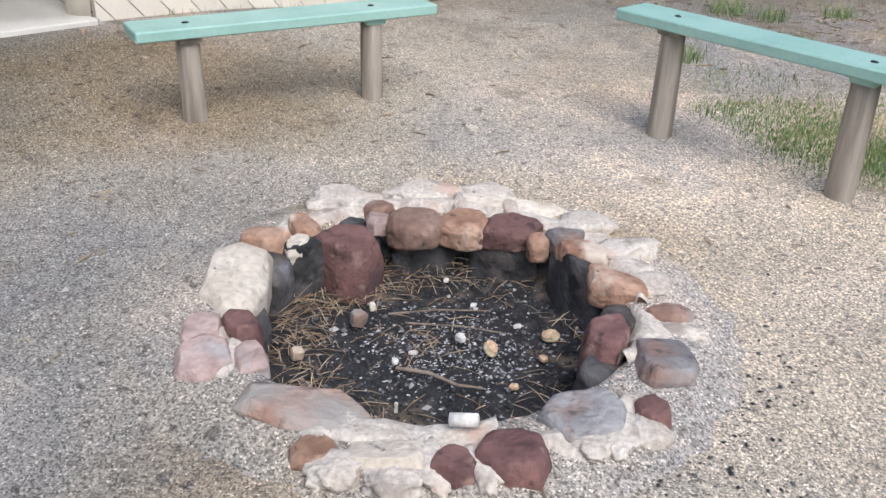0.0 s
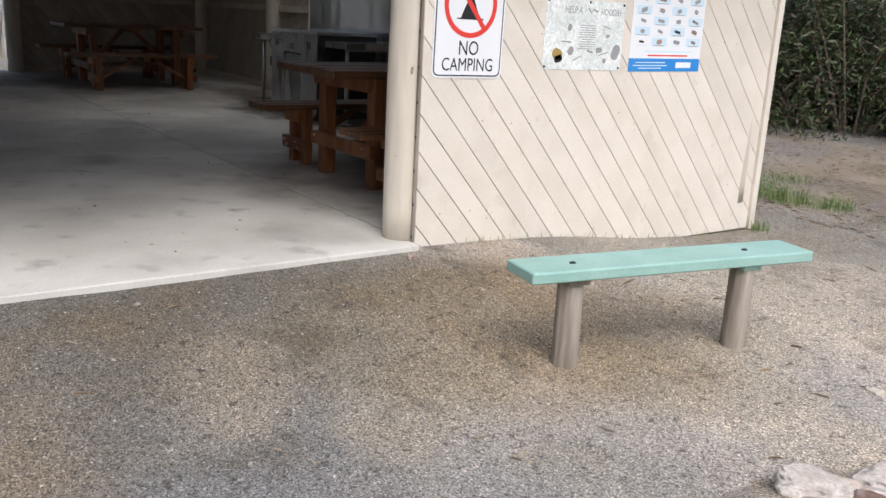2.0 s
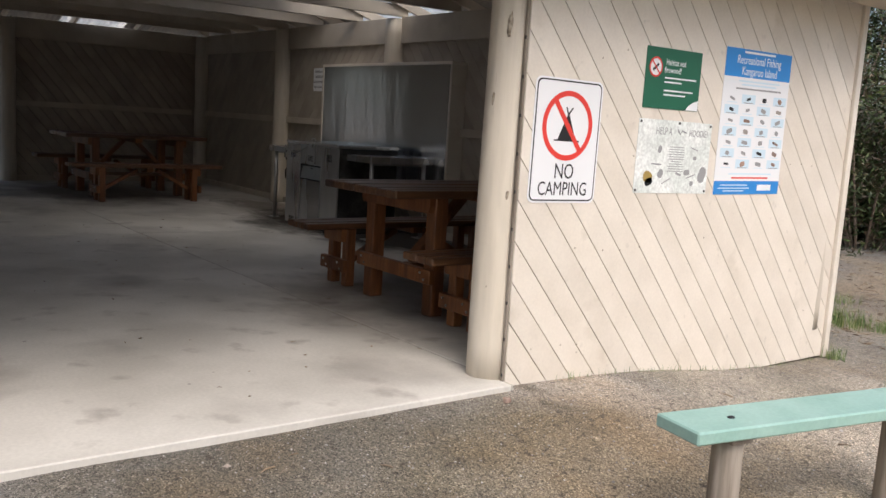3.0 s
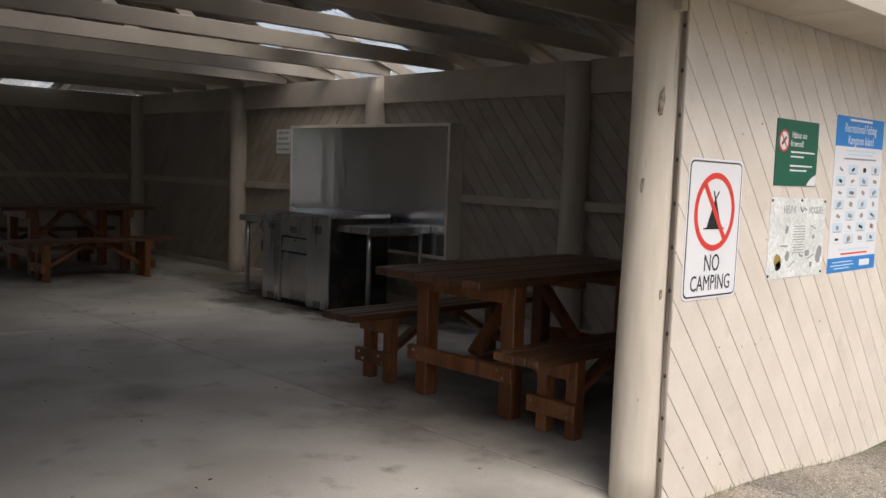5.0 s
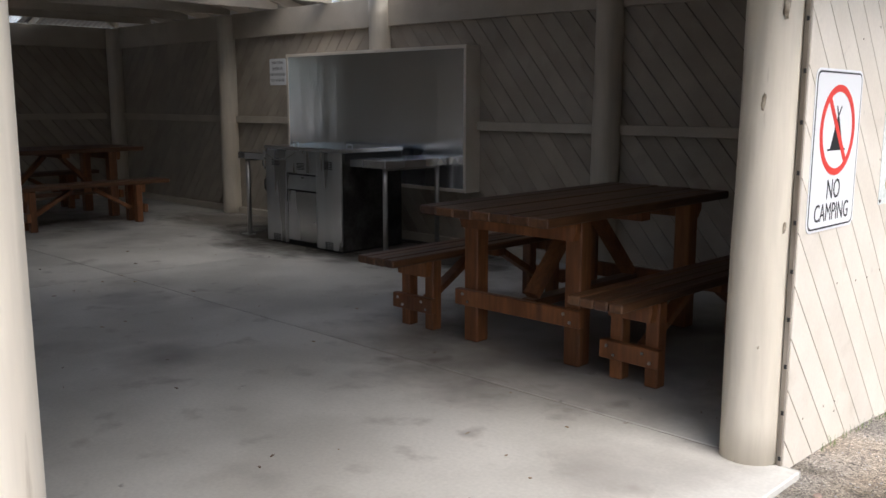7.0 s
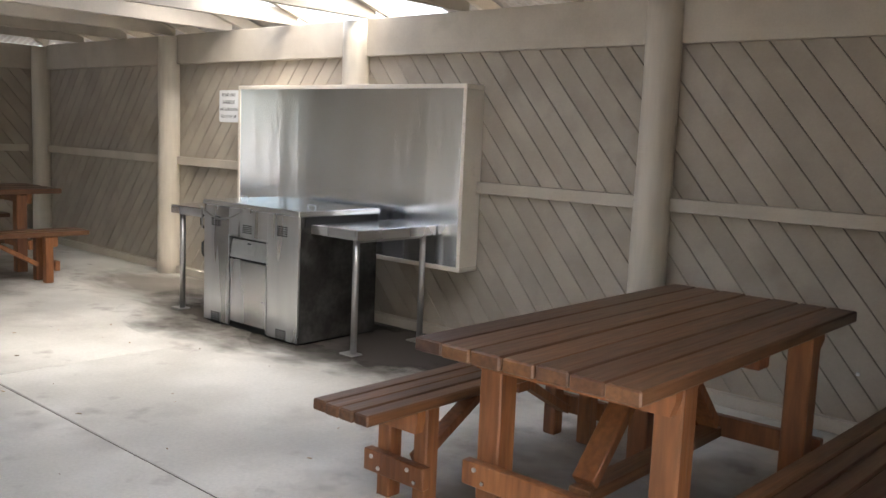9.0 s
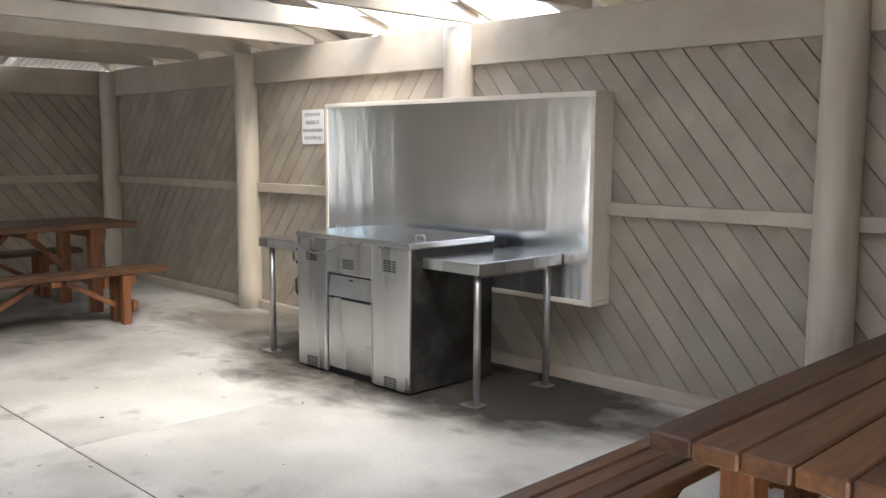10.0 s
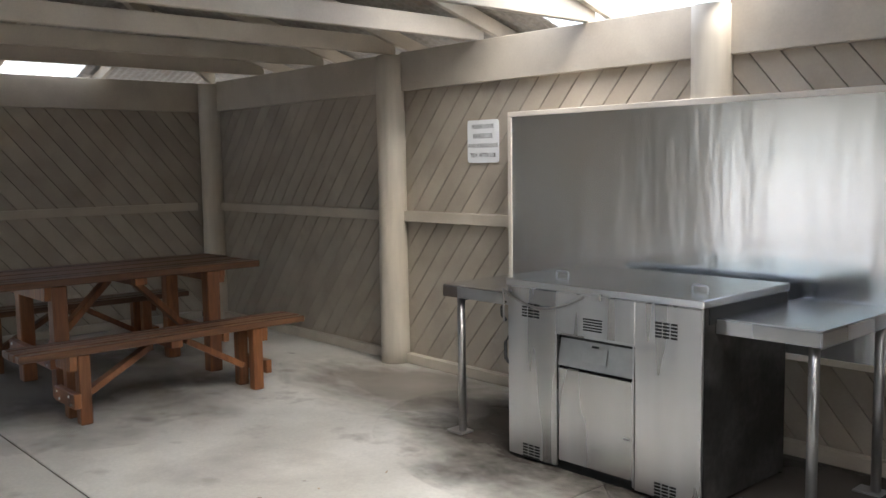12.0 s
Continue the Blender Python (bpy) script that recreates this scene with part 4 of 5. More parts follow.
m = sign_frame(2.458, 1.165) @ pose(0, 0, 0, 0, 0, -0.6)
camping = thing("warning_sign", "white metal sign with red circle forbidding camping", "sign")
part("plate", plate(0.452, 0.598, 0.035, 0.001, 0.004, m), WHITE, camping)
part("border", plate(0.434, 0.580, 0.030, 0.004, 0.0046, m), BLACK, camping)
part("face", plate(0.420, 0.566, 0.026, 0.0046, 0.0052, m), WHITE, camping)
mc = m @ pose(0, 0.075, 0)
part("tent", flat([(-0.085, -0.075), (0.085, -0.075), (0.085, -0.068), (0.06, -0.068), (0.006, 0.055), (0.03, 0.085), (0.024, 0.09), (0.001, 0.062), (-0.014, 0.092), (-0.02, 0.088), (-0.006, 0.052), (-0.062, -0.068), (-0.085, -0.068)], 0.0052, 0.0058, mc), BLACK, camping)
part("prohibition_ring", ring(0.142, 0.168, 0.0058, 0.0066, mc), SIGN_RED, camping)
part("prohibition_bar", bar(0, 0, 0.29, 0.026, 0.0058, 0.0065, mc @ pose(0, 0, 0, 0, 0, -52)), SIGN_RED, camping)
text("words", "NO", 0.105, m @ pose(0, -0.148, 0.006), BLACK, camping, 0.8)
text("words", "CAMPING", 0.095, m @ pose(0, -0.233, 0.006), BLACK, camping, 0.8)

m = sign_frame(3.212, 1.518)
green = thing("information_sign", "dark green sign about keeping fallen timber as habitat", "sign")
part("plate", plate(0.45, 0.314, 0.004, 0.001, 0.004, m), SIGN_GREEN, green)
part("disc", ring(0.001, 0.05, 0.004, 0.0046, m @ pose(-0.148, 0.055, 0)), WHITE, green)
part("prohibition_ring", ring(0.043, 0.052, 0.0046, 0.0052, m @ pose(-0.148, 0.055, 0)), SIGN_RED, green)
part("symbol", bar(0, 0, 0.055, 0.013, 0.0046, 0.005, m @ pose(-0.148, 0.055, 0, 0, 0, 40)), BLACK, green)
part("prohibition_bar", bar(0, 0, 0.09, 0.008, 0.005, 0.0055, m @ pose(-0.148, 0.055, 0, 0, 0, -45)), SIGN_RED, green)
text("words", "Habitat not", 0.044, m @ pose(0.012, 0.085, 0.0045), WHITE, green, 0.8)
text("words", "firewood!", 0.044, m @ pose(-0.008, 0.045, 0.0045), WHITE, green, 0.8)
for k, w in enumerate((0.26, 0.14, 0.0, 0.24, 0.18)):
    if w:
        part("text_line", bar(-0.07 + w / 2, 0.005 - 0.022 * k, w, 0.008, 0.004, 0.0045, m), WHITE, green)
part("corner_mark", flat([(0.12, -0.155), (0.223, -0.155), (0.223, -0.10), (0.18, -0.112), (0.145, -0.13)], 0.004, 0.0045, m), WHITE, green)

m = sign_frame(3.278, 1.108) @ pose(0, 0, 0, 0, 0, -0.5)
bee = thing("poster", "faded pale poster with hand-lettered heading and insect drawings", "poster")
part("sheet", plate(0.61, 0.39, 0.004, 0.001, 0.003, m), PAPER, bee)
text("words", "HELP A", 0.056, m @ pose(-0.10, 0.135, 0.0034), PRINT, bee, 0.75)
text("words", "HOODIE!", 0.052, m @ pose(0.19, 0.133, 0.0034), PRINT, bee, 0.75)
part("scribble", tube([m @ Vector(p) for p in ((0.01, 0.15, 0.003), (0.035, 0.125, 0.003), (0.05, 0.145, 0.003), (0.085, 0.135, 0.003))], 0.004, 5), PRINT, bee)
for k in range(11):
    part("text_line", bar(0.02, 0.055 - 0.013 * k, rng.uniform(0.09, 0.14), 0.004, 0.003, 0.0034, m), PRINT, bee)
for x, y, w, h in ((-0.12, 0.04, 0.03, 0.04), (-0.14, -0.04, 0.08, 0.008), (0.17, 0.05, 0.06, 0.006), (0.18, 0.0, 0.03, 0.02), (0.12, -0.08, 0.05, 0.03), (-0.10, -0.09, 0.04, 0.05), (0.17, -0.14, 0.03, 0.03), (0.05, -0.09, 0.05, 0.012), (-0.05, -0.13, 0.07, 0.006), (0.16, -0.1, 0.08, 0.006)):
    part("drawing", plate(w, h, min(w, h) * 0.45, 0.003, 0.0034, m @ pose(x, y, 0, 0, 0, rng.uniform(-30, 30))), PRINT, bee)
for x, y, w, h, mt in ((-0.20, -0.11, 0.075, 0.06, OCHRE), (-0.19, -0.135, 0.06, 0.04, BLACK), (0.255, -0.09, 0.06, 0.09, PRINT)):
    part("drawing", plate(w, h, min(w, h) * 0.45, 0.0034, 0.0038, m @ pose(x, y, 0, 0, 0, rng.uniform(-30, 30))), mt, bee)
for x, y in ((-0.29, 0.18), (0.29, 0.18), (-0.29, -0.18), (0.29, -0.18), (0.02, 0.183)):
    part("pin", ring(0.0005, 0.007, 0.003, 0.006, m @ pose(x, y, 0), 10), BLACK, bee)

m = sign_frame(3.968, 1.322) @ pose(0, 0, 0, 0, 0, 0.3)
blue = thing("poster", "white and blue fishing poster with rows of small drawings", "poster")
part("sheet", plate(0.64, 0.83, 0.004, 0.001, 0.003, m), WHITE, blue)
part("heading_band", bar(0, 0.335, 0.638, 0.158, 0.003, 0.0034, m), SIGN_BLUE, blue)
part("foot_band", bar(0, -0.375, 0.638, 0.078, 0.003, 0.0034, m), SIGN_BLUE, blue)
part("text_line", bar(0, 0.397, 0.30, 0.012, 0.0034, 0.0038, m), WHITE, blue)
text("words", "Recreational Fishing", 0.068, m @ pose(0, 0.352, 0.0038), WHITE, blue, 0.78)
text("words", "Kangaroo Island", 0.068, m @ pose(0.01, 0.290, 0.0038), WHITE, blue, 0.78)
for y, w, mt in ((0.235, 0.40, PALE_BLUE), (0.215, 0.34, PALE_BLUE), (0.192, 0.44, PRINT), (-0.295, 0.42, PALE_BLUE), (-0.318, 0.36, SIGN_RED)):
    part("text_line", bar(0.02, y, w, 0.009, 0.003, 0.0034, m), mt, blue)
for r in range(7):
    for c in range(4):
        x, y = -0.225 + c * 0.155, 0.135 - r * 0.062
        if (r + c) % 2:
            part("tint_panel", bar(x, y, 0.13, 0.052, 0.003, 0.0034, m), PALE_BLUE, blue)
        w, h = rng.uniform(0.035, 0.06), rng.uniform(0.012, 0.028)
        part("drawing", plate(w, h, h * 0.45, 0.0034, 0.0038, m @ pose(x, y, 0, 0, 0, rng.uniform(-20, 20))), rng.choice((PRINT, BLACK, PRINT, STONE_PINK)), blue)
        part("text_line", bar(x, y - 0.022, 0.09, 0.004, 0.0034, 0.0038, m), PALE_BLUE if (r + c) % 2 == 0 else PRINT, blue)
for y, w in ((-0.36, 0.26), (-0.378, 0.30), (-0.394, 0.2)):
    part("text_line", bar(-0.13, y, w, 0.006, 0.0034, 0.0038, m), PALE_BLUE, blue)
part("emblem", bar(0.17, -0.375, 0.14, 0.035, 0.0034, 0.0038, m), WHITE, blue)

m = Matrix(((1, 0, 0, -7.11), (0, 0, -1, 5.022), (0, 1, 0, 1.655), (0, 0, 0, 1)))
notice = thing("notice_sign", "small white metal notice asking to leave barbecue clean", "sign")
part("plate", plate(0.30, 0.29, 0.02, -0.003, 0.003, m), WHITE, notice)
for y, words in ((0.10, "PLEASE LEAVE"), (0.035, "BARBECUE"), (-0.03, "AND SURROUNDS"), (-0.095, "TIDY AFTER USE")):
    text("words", words, 0.046 if len(words) < 12 else 0.040, m @ pose(0, y, 0.0035), BLACK, notice, 0.85)


# ---- fire pit ----


def stone(sx, sy, sz, seed, detail=3, rough=0.16):
    """A broken flat-topped rock of that size: an uneven prism with worn edges."""
    own = random.Random(int(seed * 100))
    off = Vector((seed * 3.17, seed * 1.31, seed * 2.23))
    bm = bmesh.new()
    sides = own.choice((6, 7, 7, 8))
    lean = (own.uniform(-0.16, 0.16), own.uniform(-0.16, 0.16))
    for k in range(sides):
        a = 2 * math.pi * (k + own.uniform(-0.28, 0.28)) / sides
        c, d = math.cos(a), math.sin(a)
        r = own.uniform(0.84, 1.06) / (abs(c) ** 3 + abs(d) ** 3) ** (1 / 3)
        for z, f in ((-1.0, 0.97), (own.uniform(0.1, 0.6), 1.02), (0.9 + lean[0] * c + lean[1] * d + own.uniform(-0.07, 0.07), own.uniform(0.74, 0.9))):
            bm.verts.new((c * r * f * sx / 2, d * r * f * sy / 2, z * sz / 2))
    bmesh.ops.convex_hull(bm, input=bm.verts)
    bmesh.ops.delete(bm, geom=[v for v in bm.verts if not v.link_faces], context="VERTS")
    bmesh.ops.bevel(bm, geom=list(bm.edges), offset=0.09 * min(sx, sy, sz), segments=2, profile=0.6, affect="EDGES", clamp_overlap=True)
    bmesh.ops.triangulate(bm, faces=bm.faces)
    for n in range(2 if detail > 2 else 1):
        bmesh.ops.subdivide_edges(bm, edges=[e for e in bm.edges if e.calc_length() > 0.018], cuts=1, use_grid_fill=True)
        bmesh.ops.triangulate(bm, faces=bm.faces)
    for v in bm.verts:
        p = v.co * 9 + off
        v.co += v.co.normalized() * (0.006 * noise.noise(p) + 0.0035 * noise.noise(p * 3) + 0.002 * noise.noise(p * 8)) * min(1.0, rough * 6)
    return bm


def dab(sx, sy, sz, seed):
    """A lump of trowelled mortar with a ragged edge."""
    bm = bmesh.new()
    bmesh.ops.create_icosphere(bm, subdivisions=4, radius=1)
    off = Vector((seed * 3.17, seed * 1.31, seed * 2.23))
    for v in bm.verts:
        p = v.co.copy()
        f = 1 + 0.4 * noise.noise(p * 1.3 + off) + 0.2 * noise.noise(p * 4 + off) + 0.08 * noise.noise(p * 10 + off)
        v.co = Vector((p.x * f * sx / 2, p.y * f * sy / 2, math.copysign(abs(p.z) ** 0.6, p.z) * (0.7 + 0.3 * f) * sz / 2)) * 1.1
    return bm


def mortar_band(a0, a1, r0, r1, z0, z1):
    """A ragged band of mortar along the rim from angle a0 to a1."""
    bm = bmesh.new()
    n, across = round((a1 - a0) / 1.5), 7
    grid = []
    for i in range(n + 1):
        a = radians(a0 + (a1 - a0) * i / n)
        end = min(1.0, 8.0 * min(i, n - i) / n)
        row = []
        for k in range(across):
            f = k / (across - 1)
            p = Vector((math.cos(a), math.sin(a), 0))
            rag = 0.045 * noise.noise(p * 9 + Vector((2, 3, 1))) + 0.02 * noise.noise(p * 31)
            r = r0 + (r1 - r0 + rag) * (0.25 + 0.75 * end) * f
            z = z0 + (z1 - z0) * f ** 2 + 0.010 * noise.noise(Vector((p.x * r * 22, p.y * r * 22, 7)))
            row.append(bm.verts.new((p.x * r, p.y * r, z - (0.05 if k in (0, across - 1) else 0))))
        grid.append(row)
    for p, q in zip(grid, grid[1:]):
        for k in range(across - 1):
            bm.faces.new((p[k], q[k], q[k + 1], p[k + 1]))
    bmesh.ops.recalc_face_normals(bm, faces=bm.faces)
    return bm


pit = thing("fire_pit", "round stone-ringed fire pit with ash and charcoal inside", "fire pit", pose(PIT.x, PIT.y, 0))
ringmesh = bmesh.new()
profile = ((0.98, -0.25), (0.91, -0.213), (0.85, -0.196), (0.79, -0.178), (0.72, -0.166), (0.65, -0.164), (0.60, -0.17), (0.565, -0.22))
rows = []
for r, z in profile:
    row = []
    for k in range(144):
        a = 2 * math.pi * k / 144
        p = Vector((math.cos(a), math.sin(a), 0))
        wob = 0.03 * noise.noise(p * 2.2 + Vector((r * 4, 0, 3))) + 0.014 * noise.noise(p * 7 + Vector((r * 9, 1, 0)))
        row.append(ringmesh.verts.new(((r + wob) * p.x, (r + wob) * p.y, z + 0.4 * wob + 0.008 * noise.noise(p * 14 + Vector((r * 20, 3, 0))))))
    rows.append(row)
for p, q in zip(rows, rows[1:]):
    for k in range(144):
        ringmesh.faces.new((p[k], p[(k + 1) % 144], q[(k + 1) % 144], q[k]))
bmesh.ops.translate(ringmesh, verts=ringmesh.verts, vec=(PIT.x, PIT.y, 0))
part("rim_earth", ringmesh, GRAVEL, pit, "gravelly earth banked round the stones", smooth=True).matrix_local = pose(PIT.x, PIT.y, 0).inverted()
lining = bmesh.new()
rows = [[lining.verts.new(((r + 0.02 * noise.noise(Vector((math.cos(k * math.pi / 36) * 3, math.sin(k * math.pi / 36) * 3, z * 9)))) * math.cos(k * math.pi / 36), (r + 0.02 * noise.noise(Vector((math.cos(k * math.pi / 36) * 3, math.sin(k * math.pi / 36) * 3, z * 9)))) * math.sin(k * math.pi / 36), z)) for k in range(72)] for r, z in ((0.60, -0.185), (0.57, -0.21), (0.55, -0.28), (0.55, -0.47))]
for p, q in zip(rows, rows[1:]):
    for k in range(72):
        lining.faces.new((p[k], p[(k + 1) % 72], q[(k + 1) % 72], q[k]))
part("lining", lining, STONE_SOOT, pit, "soot-blackened inner face", smooth=True)
PALE, PINK, RED, GREYS, RUST, MAUVE = STONE_PALE, STONE_PINK, STONE_RED, STONE_GREY, STONE_RUST, STONE_MAUVE
# x, y, width, depth, height, top, turn
RIM_LEFT = ((2.81, 1.44, 0.21, 0.38, 0.14, -0.108, 2, PALE), (2.97, 1.24, 0.14, 0.14, 0.10, -0.132, -14, MAUVE), (3.03, 1.33, 0.11, 0.16, 0.14, -0.12, 20, RED), (3.11, 1.17, 0.17, 0.20, 0.12, -0.13, 4, MAUVE), (3.17, 1.27, 0.10, 0.14, 0.10, -0.138, 25, MAUVE), (3.43, 1.26, 0.33, 0.20, 0.10, -0.14, -8, PINK))
RIM_FRONT = ((3.58, 1.20, 0.12, 0.12, 0.09, -0.148, 22, RUST), (3.70, 1.31, 0.22, 0.13, 0.09, -0.14, -6, PALE), (3.82, 1.42, 0.13, 0.14, 0.11, -0.138, 4, RED), (3.89, 1.54, 0.19, 0.18, 0.13, -0.122, -10, RED), (3.89, 1.78, 0.25, 0.19, 0.12, -0.128, 14, GREYS), (3.98, 1.93, 0.10, 0.12, 0.10, -0.14, 8, RED))
RIM_RIGHT = ((3.88, 2.12, 0.19, 0.26, 0.12, -0.128, -6, GREYS), (3.70, 2.10, 0.14, 0.20, 0.22, -0.115, -8, RED), (3.74, 2.34, 0.16, 0.11, 0.10, -0.138, 10, PINK), (3.53, 2.34, 0.24, 0.15, 0.10, -0.116, -38, RUST), (3.35, 2.40, 0.19, 0.13, 0.10, -0.113, -20, RUST))
RIM_FAR = ((3.22, 2.45, 0.15, 0.11, 0.08, -0.122, -10, GREYS), (3.19, 2.36, 0.09, 0.10, 0.08, -0.13, 0, RUST), (3.07, 2.35, 0.21, 0.15, 0.085, -0.114, -8, RED), (2.95, 2.24, 0.18, 0.17, 0.10, -0.106, 6, RUST), (2.86, 2.10, 0.24, 0.19, 0.10, -0.104, 8, PINK), (2.76, 2.01, 0.09, 0.10, 0.06, -0.115, 0, MAUVE), (2.66, 2.09, 0.11, 0.12, 0.07, -0.128, 12, PINK), (2.80, 1.86, 0.27, 0.18, 0.30, -0.10, 4, RED), (2.66, 1.78, 0.11, 0.18, 0.12, -0.105, 25, RUST), (2.65, 1.64, 0.17, 0.15, 0.10, -0.105, 12, RUST), (2.93, 2.48, 0.44, 0.12, 0.05, -0.134, -12, PALE), (2.74, 1.70, 0.09, 0.13, 0.11, -0.118, -10, PALE))
k = 0
for group in (RIM_LEFT, RIM_FRONT, RIM_RIGHT, RIM_FAR):
    for x, y, wide, deep, high, top, turn, mt in group:
        k += 1
        ob = part("stone", stone(wide, deep, high, k, 3), mt, pit, smooth=True)
        ob.matrix_local = pose(x - PIT.x, y - PIT.y, top - high / 2, rng.uniform(-5, 5), rng.uniform(-5, 5), 47.7 + turn)
for a0, a1, r0, r1, z0, z1 in ((48, 196, 0.60, 0.78, -0.138, -0.19), (-74, -26, 0.58, 0.80, -0.152, -0.20), (-22, 6, 0.66, 0.82, -0.150, -0.20), (18, 44, 0.58, 0.74, -0.140, -0.19), (206, 240, 0.58, 0.74, -0.145, -0.19)):
    part("mortar", mortar_band(a0, a1, r0, r1, z0, z1), MORTAR, pit, "crumbling pale mortar", smooth=True)
MORTARS = ((2.52, 2.05, 0.22, 0.15), (2.63, 2.32, 0.22, 0.13), (2.78, 2.49, 0.18, 0.13), (3.18, 2.61, 0.15, 0.15), (3.4, 2.54, 0.2, 0.1), (3.58, 2.46, 0.12, 0.12), (3.61, 1.33, 0.18, 0.07), (3.65, 1.21, 0.1, 0.1), (3.77, 1.28, 0.12, 0.08), (3.78, 1.38, 0.08, 0.14), (3.86, 1.47, 0.06, 0.12), (3.97, 1.82, 0.09, 0.15), (3.97, 1.72, 0.1, 0.09), (4.01, 1.86, 0.11, 0.1), (3.01, 1.27, 0.16, 0.05), (3.54, 1.24, 0.06, 0.07), (3.8, 2.29, 0.15, 0.05), (2.6, 1.75, 0.06, 0.15), (2.81, 2.35, 0.05, 0.16), (2.94, 2.47, 0.05, 0.15), (3.12, 1.24, 0.06, 0.16))
for n, (x, y, wide, deep) in enumerate(MORTARS):
    ob = part("mortar", dab(wide * 1.1, deep * 1.1, 0.055, 120 + n), MORTAR, pit, "crumbling pale mortar", smooth=True)
    far = (x - PIT.x) * -0.74 + (y - PIT.y) * 0.67 > 0.2
    ob.matrix_local = pose(x - PIT.x, y - PIT.y, (-0.160 if far else -0.180), rng.uniform(-4, 4), rng.uniform(-4, 4), 47.7 + rng.uniform(-25, 25))
# angle, radius, width, height, middle: the sooty lower course inside the rim
INNER = ((143, 0.50, 0.25, 0.17, -0.255), (112, 0.525, 0.30, 0.20, -0.255), (72, 0.535, 0.34, 0.21, -0.26), (42, 0.55, 0.22, 0.18, -0.27), (-166, 0.52, 0.20, 0.22, -0.25), (-148, 0.55, 0.16, 0.20, -0.27), (-124, 0.56, 0.18, 0.16, -0.28), (16, 0.56, 0.20, 0.16, -0.28), (170, 0.53, 0.18, 0.20, -0.26))
for n, (ang, r, wide, high, mid) in enumerate(INNER):
    a = radians(ang)
    ob = part("inner_stone", stone(0.15, wide, high * 1.2, 50 + n), STONE_SOOT, pit, "soot-blackened stone", smooth=True)
    ob.matrix_local = pose(r * math.cos(a), r * math.sin(a), mid, rng.uniform(-5, 5), rng.uniform(-5, 5), ang)
bed = bmesh.new()
rows = []
for i in range(12):
    r = 0.56 * (i + 0.05) / 11
    rows.append([bed.verts.new((r * math.cos(2 * math.pi * q / 48), r * math.sin(2 * math.pi * q / 48), -0.355 + 0.05 * (i / 11) ** 3 + 0.02 * noise.noise(Vector((r * math.cos(2 * math.pi * q / 48) * 9, r * math.sin(2 * math.pi * q / 48) * 9, 1))))) for q in range(48)])
for p, q in zip(rows, rows[1:]):
    for n in range(48):
        bed.faces.new((p[n], p[(n + 1) % 48], q[(n + 1) % 48], q[n]))
bed.faces.new(rows[0])
part("ash_bed", bed, ASH, pit, "black ash and charcoal bed", smooth=True)


def bed_z(x, y):
    r = math.hypot(x, y)
    return -0.355 + 0.05 * (r / 0.56) ** 3 + 0.02 * noise.noise(Vector((x * 9, y * 9, 1)))


def scatter(name, label, category, pieces, mat):
    """Many small loose bits as one mesh; each piece is (vertices, faces)."""
    verts, faces = [], []
    for vs, fs in pieces:
        n = len(verts)
        verts.extend(vs)
        faces.extend([tuple(i + n for i in f) for f in fs])
    me = bpy.data.meshes.new(name)
    me.from_pydata(verts, [], faces)
    me.materials.append(mat)
    return tagged(new(name, me), label, category, kind="stuff")


OCTA = ((0, 2, 4), (2, 1, 4), (1, 3, 4), (3, 0, 4), (2, 0, 5), (1, 2, 5), (3, 1, 5), (0, 3, 5))


def bit(x, y, z, a, b, c, turn):
    ca, sa = math.cos(turn), math.sin(turn)
    pts = ((a, 0, 0), (-a * rng.uniform(0.7, 1), 0.2 * b, 0), (0.2 * a, b, 0), (0, -b * rng.uniform(0.7, 1), 0), (0.2 * a, 0.1 * b, c), (0, 0, -c))
    return [(x + p * ca - q * sa, y + p * sa + q * ca, z + r) for p, q, r in pts], OCTA


def stalk(x, y, z, length, wide, turn, rise):
    d = (math.cos(turn) * length / 2, math.sin(turn) * length / 2, rise * length / 2)
    s = (-math.sin(turn) * wide, math.cos(turn) * wide)
    bend = length * 0.08
    vs = [(x - d[0] + s[0], y - d[1] + s[1], z - d[2]), (x - d[0] - s[0], y - d[1] - s[1], z - d[2]), (x - s[0], y - s[1], z + bend), (x + s[0], y + s[1], z + bend), (x + d[0], y + d[1], z + d[2]), (x, y, z + bend - 2 * wide), (x - d[0], y - d[1], z - d[2] - 2 * wide)]
    return vs, ((0, 1, 2, 3), (3, 2, 4), (0, 3, 5, 6), (1, 6, 5, 2), (3, 4, 5), (2, 5, 4))


pieces = []
for n in range(2600):
    a, r = rng.uniform(0, 2 * math.pi), 0.46 * math.sqrt(rng.random())
    x, y = r * math.cos(a) + 0.04, r * math.sin(a)
    sz = rng.uniform(0.002, 0.011) * (1.8 if rng.random() < 0.07 else 1)
    pieces.append(bit(PIT.x + x, PIT.y + y, bed_z(x, y) + sz * 0.3, sz, sz * 0.7, sz * 0.6, rng.uniform(0, 6)))
scatter("charcoal_bits", "crushed black charcoal with grey ash flecks", "charcoal", pieces, COALS)
pieces = []
for n in range(1000):
    cx, cy, spread = ((-0.08, -0.10, 0.12), (0.05, -0.02, 0.10), (0.18, 0.10, 0.07), (-0.02, 0.16, 0.09))[n % 4]
    x, y = rng.gauss(cx, spread), rng.gauss(cy, spread)
    if math.hypot(x, y) < 0.44:
        sz = rng.uniform(0.002, 0.009)
        pieces.append(bit(PIT.x + x, PIT.y + y, bed_z(x, y) + 0.004, sz, sz * 0.6, sz * 0.25, rng.uniform(0, 6)))
